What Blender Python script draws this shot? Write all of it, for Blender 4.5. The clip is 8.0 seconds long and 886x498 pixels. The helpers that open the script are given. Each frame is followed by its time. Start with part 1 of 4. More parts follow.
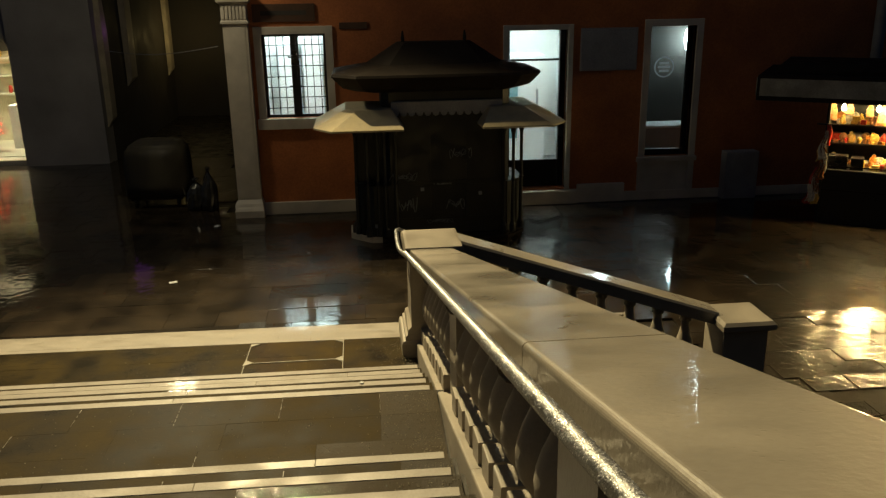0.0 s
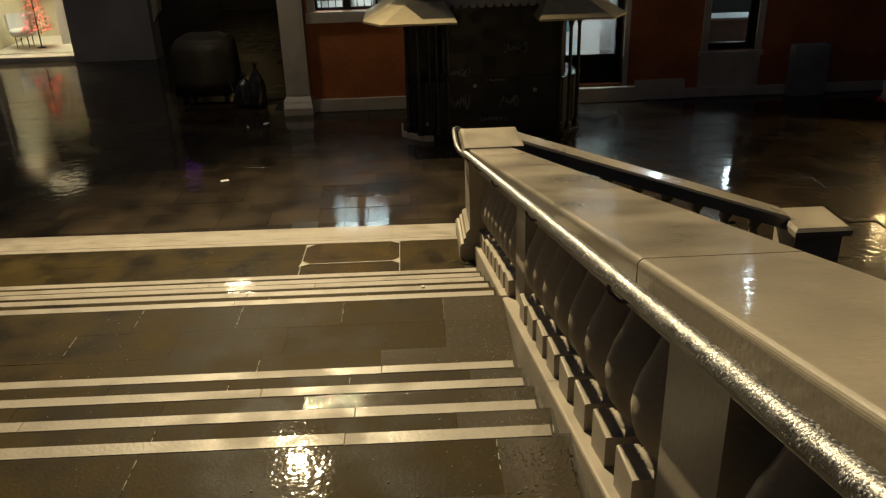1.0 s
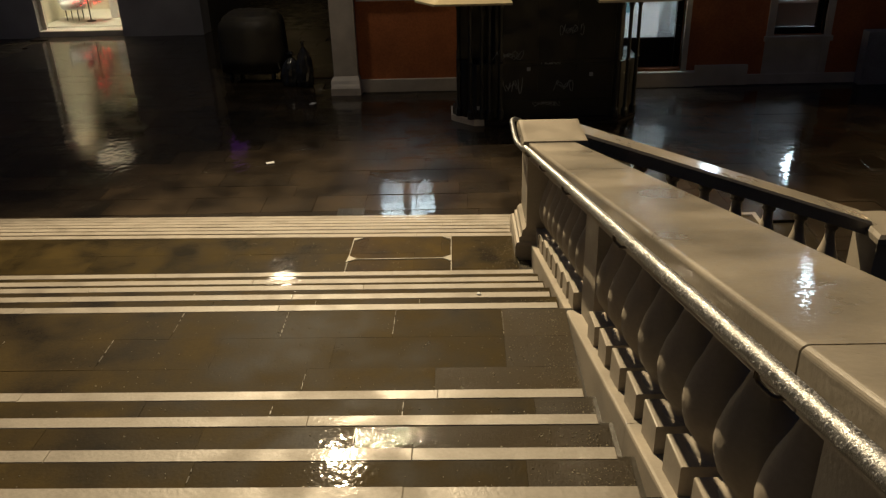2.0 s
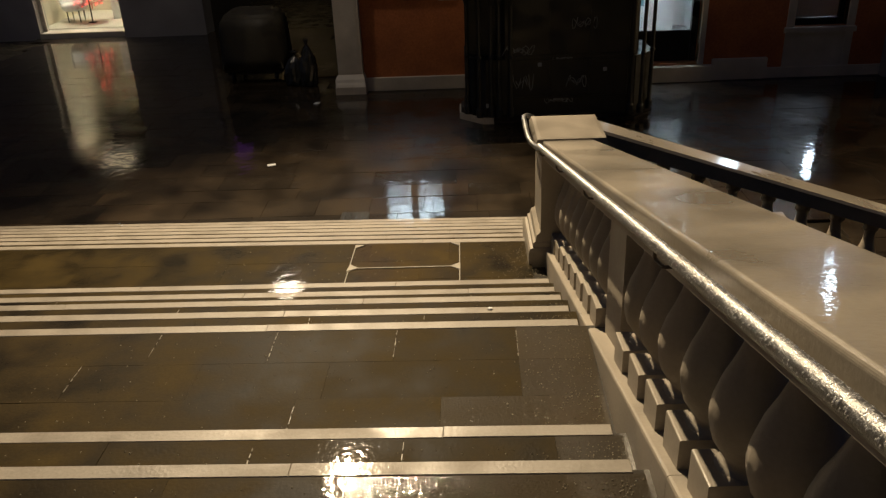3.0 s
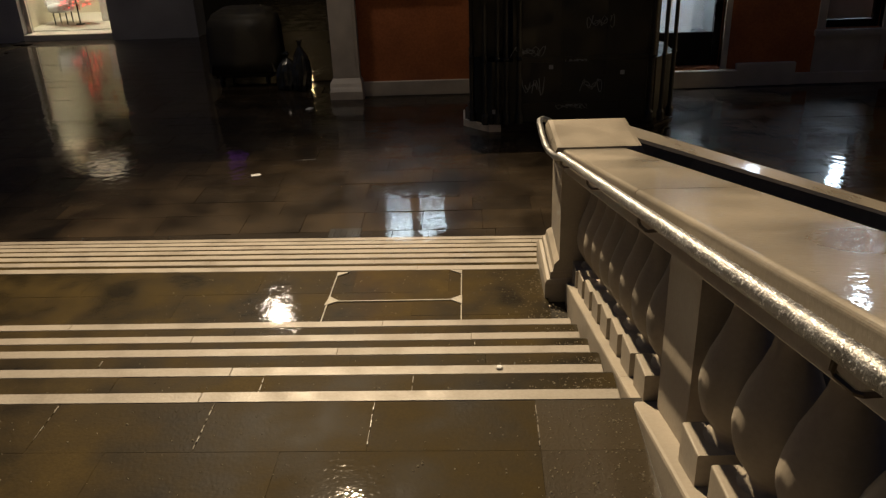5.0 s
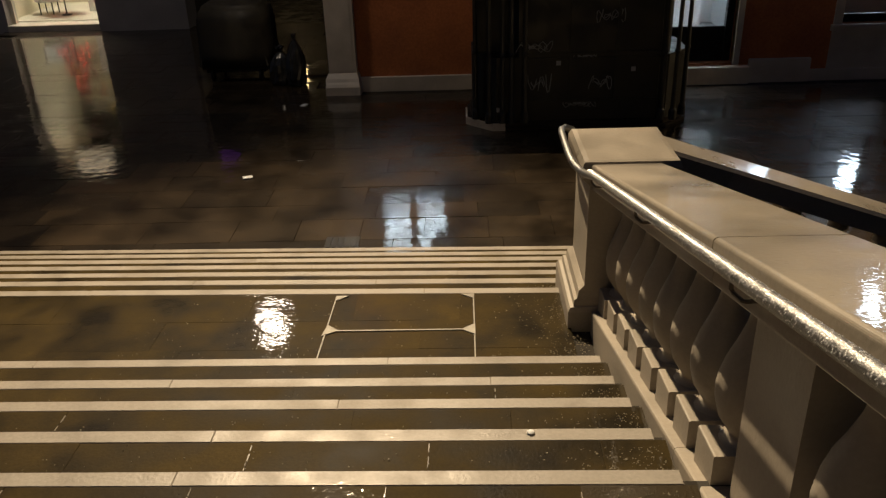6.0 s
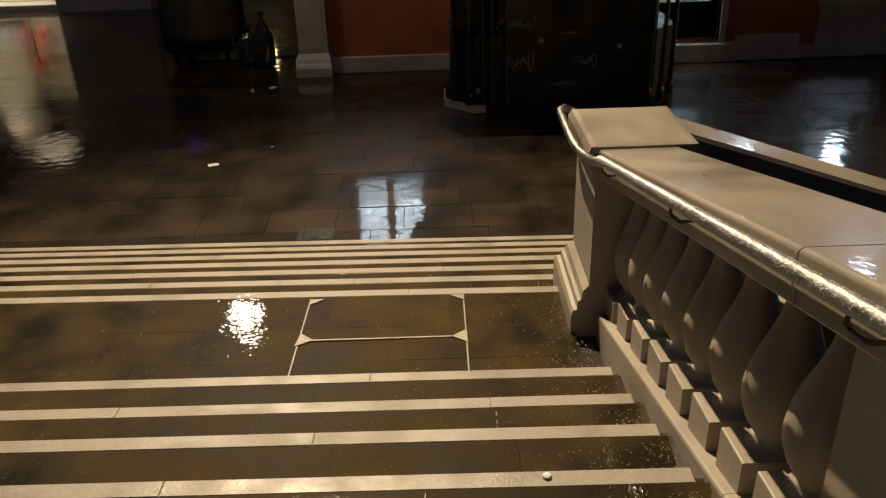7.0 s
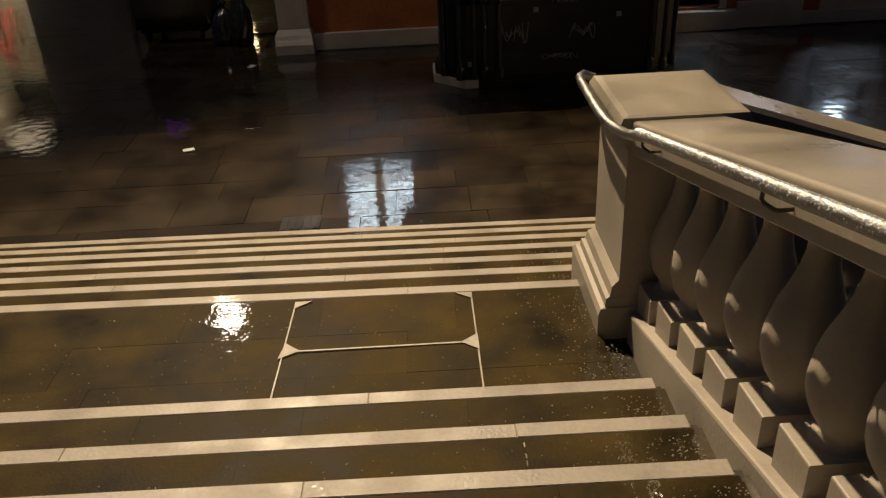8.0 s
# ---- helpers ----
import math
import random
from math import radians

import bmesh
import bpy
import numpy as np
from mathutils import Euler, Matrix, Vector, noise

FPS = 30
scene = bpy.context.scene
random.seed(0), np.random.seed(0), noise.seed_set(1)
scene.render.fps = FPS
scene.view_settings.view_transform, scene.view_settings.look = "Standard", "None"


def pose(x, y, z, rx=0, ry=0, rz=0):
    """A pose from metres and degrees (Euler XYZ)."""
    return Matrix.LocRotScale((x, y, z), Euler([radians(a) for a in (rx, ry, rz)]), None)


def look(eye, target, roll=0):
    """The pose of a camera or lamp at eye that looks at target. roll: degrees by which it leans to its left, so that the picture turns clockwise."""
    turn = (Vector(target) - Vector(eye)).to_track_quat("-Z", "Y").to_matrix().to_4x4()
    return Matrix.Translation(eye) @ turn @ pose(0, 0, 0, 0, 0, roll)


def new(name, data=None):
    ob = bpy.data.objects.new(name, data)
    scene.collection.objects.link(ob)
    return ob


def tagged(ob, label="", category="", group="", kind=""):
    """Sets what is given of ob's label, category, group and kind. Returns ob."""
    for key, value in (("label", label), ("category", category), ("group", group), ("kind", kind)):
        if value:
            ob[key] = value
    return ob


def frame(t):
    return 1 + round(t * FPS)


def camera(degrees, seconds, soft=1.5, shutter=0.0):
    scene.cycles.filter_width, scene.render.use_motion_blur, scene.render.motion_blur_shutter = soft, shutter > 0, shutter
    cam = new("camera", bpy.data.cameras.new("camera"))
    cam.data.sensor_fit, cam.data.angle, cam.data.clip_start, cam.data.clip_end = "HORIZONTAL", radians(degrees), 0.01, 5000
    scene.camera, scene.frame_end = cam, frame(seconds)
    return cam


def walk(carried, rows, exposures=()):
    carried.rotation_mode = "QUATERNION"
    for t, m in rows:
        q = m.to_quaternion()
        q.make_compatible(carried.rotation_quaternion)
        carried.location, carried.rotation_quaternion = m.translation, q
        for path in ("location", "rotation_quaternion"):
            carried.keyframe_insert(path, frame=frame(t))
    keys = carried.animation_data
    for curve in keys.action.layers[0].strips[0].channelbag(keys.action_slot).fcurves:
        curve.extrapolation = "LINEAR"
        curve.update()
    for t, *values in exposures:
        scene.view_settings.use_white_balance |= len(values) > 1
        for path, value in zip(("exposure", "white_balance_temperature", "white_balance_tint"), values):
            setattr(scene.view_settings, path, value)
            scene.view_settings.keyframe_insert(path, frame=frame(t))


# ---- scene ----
cam = camera(56.8, 8.0, soft=1.3)
PATH = [
    (0, (0.065, 0.666, 4.143), (0.249, 2.564, 3.541), -0.9),
    (0.5, (-0.038, 0.769, 4.096), (0.072, 2.601, 3.302), -1.1),
    (1, (-0.048, 0.888, 4.09), (0.018, 2.706, 3.26), -1.7),
    (1.5, (-0.053, 1.106, 4.085), (-0.094, 2.91, 3.223), -2.0),
    (2, (-0.145, 1.298, 4.087), (-0.179, 3.095, 3.21), -1.5),
    (2.2, (-0.151, 1.4, 4.064), (-0.199, 3.199, 3.191), -1.8),
    (3.5, (-0.093, 2.008, 3.809), (-0.153, 3.803, 2.93), -2.5),
    (4, (-0.063, 2.277, 3.676), (-0.124, 4.088, 2.83), -2.3),
    (4.5, (-0.088, 2.516, 3.606), (-0.158, 4.325, 2.757), -2.2),
    (6, (-0.235, 3.369, 3.509), (-0.291, 5.166, 2.633), -1.9),
    (6.5, (-0.305, 3.593, 3.461), (-0.292, 5.384, 2.571), -1.1),
    (7, (-0.308, 3.878, 3.345), (-0.304, 5.656, 2.43), -1.9),
    (7.5, (-0.373, 4.162, 3.203), (-0.325, 5.915, 2.241), -1.8),
    (8, (-0.384, 4.428, 3.128), (-0.351, 6.183, 2.169), -2.8),
]
walk(cam, [(t, look(eye, target, roll)) for t, eye, target, roll in PATH],
     exposures=[(0, 0.12, 7150, -4), (1, 0.11, 6850, 2), (2, 0.10, 6550, 8), (3.5, 0.07, 6400, 12), (8, 0.05, 6400, 13)])

# ---------- world and lights ----------
world = bpy.data.worlds.new("night_sky")
world.use_nodes = True
scene.world = world
bg = world.node_tree.nodes["Background"]
bg.inputs["Color"].default_value = (0.24, 0.32, 0.58, 1)
bg.inputs["Strength"].default_value = 0.065


def lamp(name, kind, m, energy, colour, **kw):
    d = bpy.data.lights.new(name, kind)
    d.energy, d.color = energy, colour
    if "radius" in kw:
        d.shadow_soft_size = kw["radius"]
    if "size" in kw:
        d.shape, d.size, d.size_y = "RECTANGLE", kw["size"][0], kw["size"][1]
        d.spread = radians(kw["spread"])
    if "spot" in kw:
        d.spot_size, d.spot_blend = radians(kw["spot"]), 0.8
    ob = new(name, d)
    ob.matrix_world = m
    return ob


# floodlight high on the front of the orange house, aimed at the bridge, warm
lamp("facade_floodlight", "SPOT", look((-2.9, 16.0, 12.6), (-0.3, 6.0, 1.2)), 15600, (1.0, 0.77, 0.47), radius=0.09, spot=70)
# street lamp on the corner of the orange house, over the alley
lamp("corner_street_lamp", "POINT", pose(-3.54, 15.3, 5.70), 130, (1.0, 0.84, 0.62), radius=0.2)

# ---------- materials ----------


def material(name, colour, rough=0.6, metal=0.0, vary=0.25, scale=3.0, bump=0.2, bump_scale=40.0, wet=0.0, tint=None,
             random_value=0.0, spec=0.5, emit=None, power=0.0, rough_vary=0.15, drop=0.22, drop_scale=48.0, beads=0.5, film=0.045, swell_by=0.12, grain_by=0.6):
    """Principled material: base colour varied by two noises, fine relief, optional wet film."""
    m = bpy.data.materials.new(name)
    m.use_nodes = True
    nt = m.node_tree
    n, l = nt.nodes, nt.links
    p = n["Principled BSDF"]
    geo = n.new("ShaderNodeNewGeometry")
    big = n.new("ShaderNodeTexNoise")
    big.inputs["Scale"].default_value, big.inputs["Detail"].default_value = scale, 5
    small = n.new("ShaderNodeTexNoise")
    small.inputs["Scale"].default_value, small.inputs["Detail"].default_value = bump_scale, 4
    l.new(geo.outputs["Position"], big.inputs["Vector"])
    l.new(geo.outputs["Position"], small.inputs["Vector"])
    mix = n.new("ShaderNodeMix")
    mix.data_type = "RGBA"
    a = [max(0.0, c * (1 - vary)) for c in colour]
    b = [min(1.0, c * (1 + vary)) for c in (tint or colour)]
    mix.inputs[6].default_value, mix.inputs[7].default_value = (*a, 1), (*b, 1)
    ramp = n.new("ShaderNodeMapRange")
    ramp.inputs[1].default_value, ramp.inputs[2].default_value = 0.3, 0.7
    l.new(big.outputs["Fac"], ramp.inputs[0])
    l.new(ramp.outputs[0], mix.inputs[0])
    grain = n.new("ShaderNodeMix")
    grain.data_type, grain.blend_type = "RGBA", "MULTIPLY"
    grain.inputs[0].default_value = grain_by
    gr = n.new("ShaderNodeMapRange")
    gr.inputs[1].default_value, gr.inputs[2].default_value = 0.3, 0.7
    gr.inputs[3].default_value, gr.inputs[4].default_value = 0.7, 1.1
    l.new(small.outputs["Fac"], gr.inputs[0])
    l.new(mix.outputs[2], grain.inputs[6])
    l.new(gr.outputs[0], grain.inputs[7])
    out = grain.outputs[2]
    if random_value:
        info = n.new("ShaderNodeObjectInfo")
        rv = n.new("ShaderNodeMapRange")
        rv.inputs[3].default_value, rv.inputs[4].default_value = 1 - random_value, 1 + random_value
        l.new(info.outputs["Random"], rv.inputs[0])
        mul = n.new("ShaderNodeMix")
        mul.data_type, mul.blend_type = "RGBA", "MULTIPLY"
        mul.inputs[0].default_value = 1
        l.new(out, mul.inputs[6])
        l.new(rv.outputs[0], mul.inputs[7])
        out = mul.outputs[2]
    l.new(out, p.inputs["Base Color"])
    rr = n.new("ShaderNodeMapRange")
    rr.inputs[1].default_value, rr.inputs[2].default_value = 0.35, 0.65
    rr.inputs[3].default_value, rr.inputs[4].default_value = max(0.02, rough - rough_vary), min(1, rough + rough_vary)
    l.new(big.outputs["Fac"], rr.inputs[0])
    l.new(rr.outputs[0], p.inputs["Roughness"])
    p.inputs["Metallic"].default_value = metal
    p.inputs["Specular IOR Level"].default_value = spec
    bp = n.new("ShaderNodeBump")
    bp.inputs["Strength"].default_value, bp.inputs["Distance"].default_value = bump, 0.004
    l.new(small.outputs["Fac"], bp.inputs["Height"])
    l.new(bp.outputs[0], p.inputs["Normal"])
    if wet:
        p.inputs["Coat Weight"].default_value = wet
        p.inputs["Coat Roughness"].default_value = film
        p.inputs["Coat IOR"].default_value = 1.33
        swell = n.new("ShaderNodeTexNoise")
        swell.inputs["Scale"].default_value, swell.inputs["Detail"].default_value = 9.0, 0.6
        l.new(geo.outputs["Position"], swell.inputs["Vector"])
        wave = n.new("ShaderNodeBump")
        wave.inputs["Strength"].default_value, wave.inputs["Distance"].default_value = swell_by, 0.004
        l.new(swell.outputs["Fac"], wave.inputs["Height"])
        drops = n.new("ShaderNodeTexNoise")
        drops.inputs["Scale"].default_value, drops.inputs["Detail"].default_value = drop_scale, 1
        l.new(geo.outputs["Position"], drops.inputs["Vector"])
        ripple = n.new("ShaderNodeBump")
        ripple.inputs["Strength"].default_value, ripple.inputs["Distance"].default_value = drop, 0.002
        l.new(drops.outputs["Fac"], ripple.inputs["Height"])
        l.new(wave.outputs[0], ripple.inputs["Normal"])
        # rain drops standing on the film, in patches
        cell = n.new("ShaderNodeTexVoronoi")
        cell.inputs["Scale"].default_value = 46.0
        l.new(geo.outputs["Position"], cell.inputs["Vector"])
        dome = n.new("ShaderNodeMapRange")
        dome.interpolation_type = "SMOOTHSTEP"
        dome.inputs[1].default_value, dome.inputs[2].default_value = 0.0, 0.26
        dome.inputs[3].default_value, dome.inputs[4].default_value = 1.0, 0.0
        l.new(cell.outputs["Distance"], dome.inputs[0])
        patch = n.new("ShaderNodeTexNoise")
        patch.inputs["Scale"].default_value = 11.0
        l.new(geo.outputs["Position"], patch.inputs["Vector"])
        where = n.new("ShaderNodeMapRange")
        where.inputs[1].default_value, where.inputs[2].default_value = 0.68 - 0.3 * beads, 0.74 - 0.3 * beads
        l.new(patch.outputs["Fac"], where.inputs[0])
        both = n.new("ShaderNodeMath")
        both.operation = "MULTIPLY"
        l.new(dome.outputs[0], both.inputs[0])
        l.new(where.outputs[0], both.inputs[1])
        bead = n.new("ShaderNodeBump")
        bead.inputs["Strength"].default_value, bead.inputs["Distance"].default_value = 1.0, 0.0014
        l.new(both.outputs[0], bead.inputs["Height"])
        l.new(ripple.outputs[0], bead.inputs["Normal"])
        gloss = n.new("ShaderNodeMapRange")
        gloss.inputs[3].default_value, gloss.inputs[4].default_value = film, film + 0.05
        l.new(both.outputs[0], gloss.inputs[0])
        l.new(gloss.outputs[0], p.inputs["Coat Roughness"])
        l.new(bead.outputs[0], p.inputs["Coat Normal"])
    if emit:
        p.inputs["Emission Color"].default_value = (*emit, 1)
        p.inputs["Emission Strength"].default_value = power
    return m


ISTRIAN = material("istrian_stone", (0.30, 0.272, 0.23), 0.55, vary=0.14, scale=2.5, bump=0.3, bump_scale=60, tint=(0.33, 0.29, 0.235), grain_by=0.25)
# same stone about twice as light, to make up for weaker lamplight on houses
ISTRIAN_BRIGHTENED = material("brightened_istrian_stone", (0.58, 0.53, 0.46), 0.6, vary=0.16, scale=2.5, bump=0.3, bump_scale=60, grain_by=0.25)
ISTRIAN_WET = material("wet_istrian_stone", (0.25, 0.2275, 0.1925), 0.42, vary=0.16, scale=2.2, bump=0.3, bump_scale=55, wet=0.55, film=0.06, tint=(0.28, 0.245, 0.195), grain_by=0.25)
NOSING = material("nosing_stone", (0.285, 0.2575, 0.2175), 0.5, vary=0.12, scale=5, bump=0.3, bump_scale=70, wet=0.45, random_value=0.035, swell_by=0.35, film=0.055, grain_by=0.4)
TRACHYTE = material("wet_trachyte", (0.036, 0.0245, 0.006), 0.55, vary=0.7, scale=3.6, bump=0.35, bump_scale=90, wet=1.0, random_value=0.15, rough_vary=0.1, spec=0.05, drop=0.28, drop_scale=50, film=0.028, swell_by=0.34, beads=0.2)
TRACHYTE_ROUGH = material("wet_rough_trachyte", (0.033, 0.023, 0.009), 0.55, vary=0.35, scale=1.7, bump=0.6, bump_scale=120, wet=1.0, random_value=0.15,
                          rough_vary=0.1, spec=0.1, drop=0.8, drop_scale=90, beads=1.2)
PAVING = material("wet_paving", (0.018, 0.0122, 0.0065), 0.5, vary=0.7, scale=1.6, bump=0.35, bump_scale=60, wet=1.0, random_value=0.45, rough_vary=0.1, spec=0.1, drop=0.16, drop_scale=26, film=0.05, swell_by=0.42)
QUAY = material("wet_quay_stone", (0.018, 0.013, 0.008), 0.5, vary=0.6, scale=1.6, bump=0.4, bump_scale=60, wet=1.0, random_value=0.4, rough_vary=0.1, spec=0.1, drop=0.8, drop_scale=46, film=0.04, swell_by=0.9)
JOINT = material("joint_mortar", (0.018, 0.013, 0.006), 0.6, vary=0.3, wet=0.6, spec=0.2)
JOINT_GLINT = material("joint_glint", (0.27, 0.24, 0.19), 0.4, vary=0.9, scale=14, wet=0.8)
LEAD = material("pale_mortar", (0.33, 0.31, 0.26), 0.5, vary=0.2, scale=12, wet=0.3)
STEEL = material("wet_steel", (0.26, 0.265, 0.27), 0.42, 1.0, vary=0.15, scale=20, bump=0.4, bump_scale=260, rough_vary=0.08)
BRONZE = material("dark_bracket", (0.12, 0.10, 0.08), 0.5, 0.8)
ORANGE = material("orange_plaster", (0.42, 0.135, 0.050), 0.85, vary=0.18, scale=1.3, bump=0.5, bump_scale=30, tint=(0.46, 0.16, 0.06))
GREY_PLASTER = material("grey_plaster", (0.30, 0.29, 0.30), 0.85, vary=0.2, scale=1.0, bump=0.4)
# near black: dark letters, and shade coloured into room, alley and ceiling
DARK_OR_SHADE = material("dark_or_shade", (0.05, 0.045, 0.04), 0.85, vary=0.3, scale=1.2)
WHITE_WALL = material("white_interior", (0.75, 0.77, 0.78), 0.7, vary=0.05)
KIOSK = material("kiosk_green_paint", (0.006, 0.007, 0.007), 0.5, vary=0.3, scale=4, bump=0.1)
KIOSK_ROOF = material("kiosk_roof_metal", (0.024, 0.019, 0.016), 0.7, 0.0, spec=0.12, vary=0.3, scale=5)
CANVAS = material("cream_canvas", (0.55, 0.47, 0.30), 0.75, vary=0.12, scale=6, bump=0.3, bump_scale=200)
BLACK = material("black_metal", (0.015, 0.015, 0.016), 0.4, 0.5, vary=0.2)
WATER = material("dark_canal_water", (0.004, 0.006, 0.006), 0.1, vary=0.3, bump=0.3, bump_scale=3, rough_vary=0.04)
STRAP = material("pale_panel", (0.30, 0.31, 0.34), 0.6, vary=0.15)
CHALK = material("pale_scribble", (0.22, 0.23, 0.24), 0.8, vary=0.3)


def glass_material(name, tint=(0.9, 0.95, 0.95), rough=0.02, mix_to=0.92):
    m = bpy.data.materials.new(name)
    m.use_nodes = True
    nt = m.node_tree
    n, l = nt.nodes, nt.links
    n.remove(n["Principled BSDF"])
    tr, gl, mx = n.new("ShaderNodeBsdfTransparent"), n.new("ShaderNodeBsdfGlossy"), n.new("ShaderNodeMixShader")
    tr.inputs[0].default_value = (*tint, 1)
    gl.inputs["Roughness"].default_value = rough
    mx.inputs[0].default_value = 1 - mix_to
    l.new(tr.outputs[0], mx.inputs[1])
    l.new(gl.outputs[0], mx.inputs[2])
    l.new(mx.outputs[0], n["Material Output"].inputs[0])
    return m


GLASS = glass_material("window_glass")


def glow(name, colour, power):
    m = bpy.data.materials.new(name)
    m.use_nodes = True
    p = m.node_tree.nodes["Principled BSDF"]
    p.inputs["Base Color"].default_value = (*colour, 1)
    p.inputs["Emission Color"].default_value = (*colour, 1)
    p.inputs["Emission Strength"].default_value = power
    return m


TUBE = glow("white_tube_light", (0.86, 0.94, 1.0), 14)
BULB = glow("warm_bulb", (1.0, 0.70, 0.34), 520)
SHOPLIGHT = glow("shop_light", (1.0, 0.86, 0.62), 1.0)

# ---------- mesh helpers ----------


def mesh_object(name, bm, mat, smooth=False):
    me = bpy.data.meshes.new(name)
    bm.normal_update()
    bm.to_mesh(me)
    bm.free()
    if mat:
        me.materials.append(mat)
    if smooth:
        for f in me.polygons:
            f.use_smooth = True
    return new(name, me)


def part(name, bm, mat, parent, label="", smooth=False):
    ob = mesh_object(name, bm, mat, smooth)
    ob.parent = parent
    ob.matrix_parent_inverse = parent.matrix_world.inverted()
    if label:
        tagged(ob, label)
    return ob


def empty(name, x=0, y=0, z=0, rz=0, label="", category="", group="", kind=""):
    ob = new(name)
    ob.empty_display_size = 0.1
    ob.matrix_world = pose(x, y, z, 0, 0, rz)
    bpy.context.view_layer.update()
    return tagged(ob, label, category, group, kind)


def add_box(bm, x0, x1, y0, y1, z0, z1, ch=0.0, m=None):
    """A box with its top (and sides) chamfered by ch, into bm."""
    if ch:
        top = [(x0 + ch, y0 + ch, z1), (x1 - ch, y0 + ch, z1), (x1 - ch, y1 - ch, z1), (x0 + ch, y1 - ch, z1)]
        mid = [(x0, y0, z1 - ch), (x1, y0, z1 - ch), (x1, y1, z1 - ch), (x0, y1, z1 - ch)]
        rings = [[(x0, y0, z0), (x1, y0, z0), (x1, y1, z0), (x0, y1, z0)], mid, top]
    else:
        rings = [[(x0, y0, z0), (x1, y0, z0), (x1, y1, z0), (x0, y1, z0)], [(x0, y0, z1), (x1, y0, z1), (x1, y1, z1), (x0, y1, z1)]]
    return loft(bm, rings, m)


def loft(bm, rings, m=None, closed=False):
    vs = [[bm.verts.new((m @ Vector(c)) if m else c) for c in r] for r in rings]
    for a, b in zip(vs, vs[1:]):
        k = len(a)
        for i in range(k):
            bm.faces.new((a[i], a[(i + 1) % k], b[(i + 1) % k], b[i]))
    bm.faces.new(list(reversed(vs[0])))
    bm.faces.new(vs[-1])
    return vs


def box(x0, x1, y0, y1, z0, z1, ch=0.0):
    bm = bmesh.new()
    add_box(bm, x0, x1, y0, y1, z0, z1, ch)
    return bm


def prism(points, d0, d1, axis="x"):
    """A closed outline in the plane across axis, drawn out from d0 to d1."""
    bm = bmesh.new()
    put = {"x": lambda d, a, b: (d, a, b), "y": lambda d, a, b: (a, d, b), "z": lambda d, a, b: (a, b, d)}[axis]
    loft(bm, [[put(d, a, b) for a, b in points] for d in (d0, d1)])
    bmesh.ops.recalc_face_normals(bm, faces=bm.faces)
    return bm


def lathe(profile, seg=14, x=0, y=0, z=0):
    bm = bmesh.new()
    rings = [[(x + r * math.cos(2 * math.pi * i / seg), y + r * math.sin(2 * math.pi * i / seg), z + h) for i in range(seg)] for r, h in profile]
    loft(bm, rings)
    return bm


def tube(points, radius, seg=10):
    """A round bar along a line of points."""
    bm = bmesh.new()
    pts = [Vector(p) for p in points]
    rings = []
    for i, p in enumerate(pts):
        d = (pts[min(i + 1, len(pts) - 1)] - pts[max(i - 1, 0)]).normalized()
        u = d.cross(Vector((0.3, 0.2, 1))).normalized()
        v = d.cross(u)
        rings.append([p + radius * (math.cos(2 * math.pi * k / seg) * u + math.sin(2 * math.pi * k / seg) * v) for k in range(seg)])
    loft(bm, rings)
    bmesh.ops.recalc_face_normals(bm, faces=bm.faces)
    return bm


rng = random.Random(7)

# ---------- the ground ----------
ground = mesh_object("ground", box(-400, 400, 7.0, 600, -0.6, -0.035), JOINT)
tagged(ground, "dark wet stone paving of the square", "ground", kind="structure")
canal = mesh_object("water", box(-400, 400, -300, 7.0, -0.9, -0.25), WATER)
tagged(canal, "dark still canal water beside the bridge", "water", kind="structure")
quay = mesh_object("ground", box(4.0, 60, 3.6, 6.99, -0.9, -0.035), JOINT)
tagged(quay, "dark wet stone quay beside the canal", "ground", kind="structure")

# ---------- the stair of the bridge ----------
RISE, WEST, EAST = 0.145, -6.3, 0.428
NOSINGS = [(19, 1.30), (18, 1.68), (17, 2.06), (16, 3.245), (15, 3.602), (14, 3.978), (13, 4.352), (12, 5.39), (11, 5.780), (10, 6.162), (9, 6.525), (8, 6.912), (7, 7.905),
           (6, 8.303), (5, 8.702), (4, 9.101), (3, 9.500), (2, 9.898), (1, 10.297)]
STRIP = 0.068


def skew(ob, past):
    """The lower flight runs slightly askew: everything beyond y = past is drawn out westward."""
    for v in ob.data.vertices:
        if v.co.y > past:
            v.co.y += 0.0122 * (0.3 - v.co.x)


stair = empty("stairs", 0, 0, 0, label="wide wet stone bridge stair with pale nosing strips", category="stairs", kind="structure")
core = bmesh.new()
add_box(core, WEST + 0.01, 0.80, -6.0, -1.6, -0.9, 19 * RISE - 0.002)
prev = -1.6
for k, y in NOSINGS:
    add_box(core, WEST + 0.01, 0.80, prev, y - 0.02, -0.5, k * RISE - 0.03)
    prev = y
part("stair_core", core, JOINT, stair)
wrap = bmesh.new()
for k in range(6, 0, -1):
    add_box(wrap, 0.80, 0.95 + 0.399 * (7 - k) - 0.02, 8.35, 7.905 + 0.399 * (7 - k) - 0.02, -0.3, k * RISE - 0.03 - 0.001 * k)
part("stair_core", wrap, JOINT, stair)
prev = -1.6
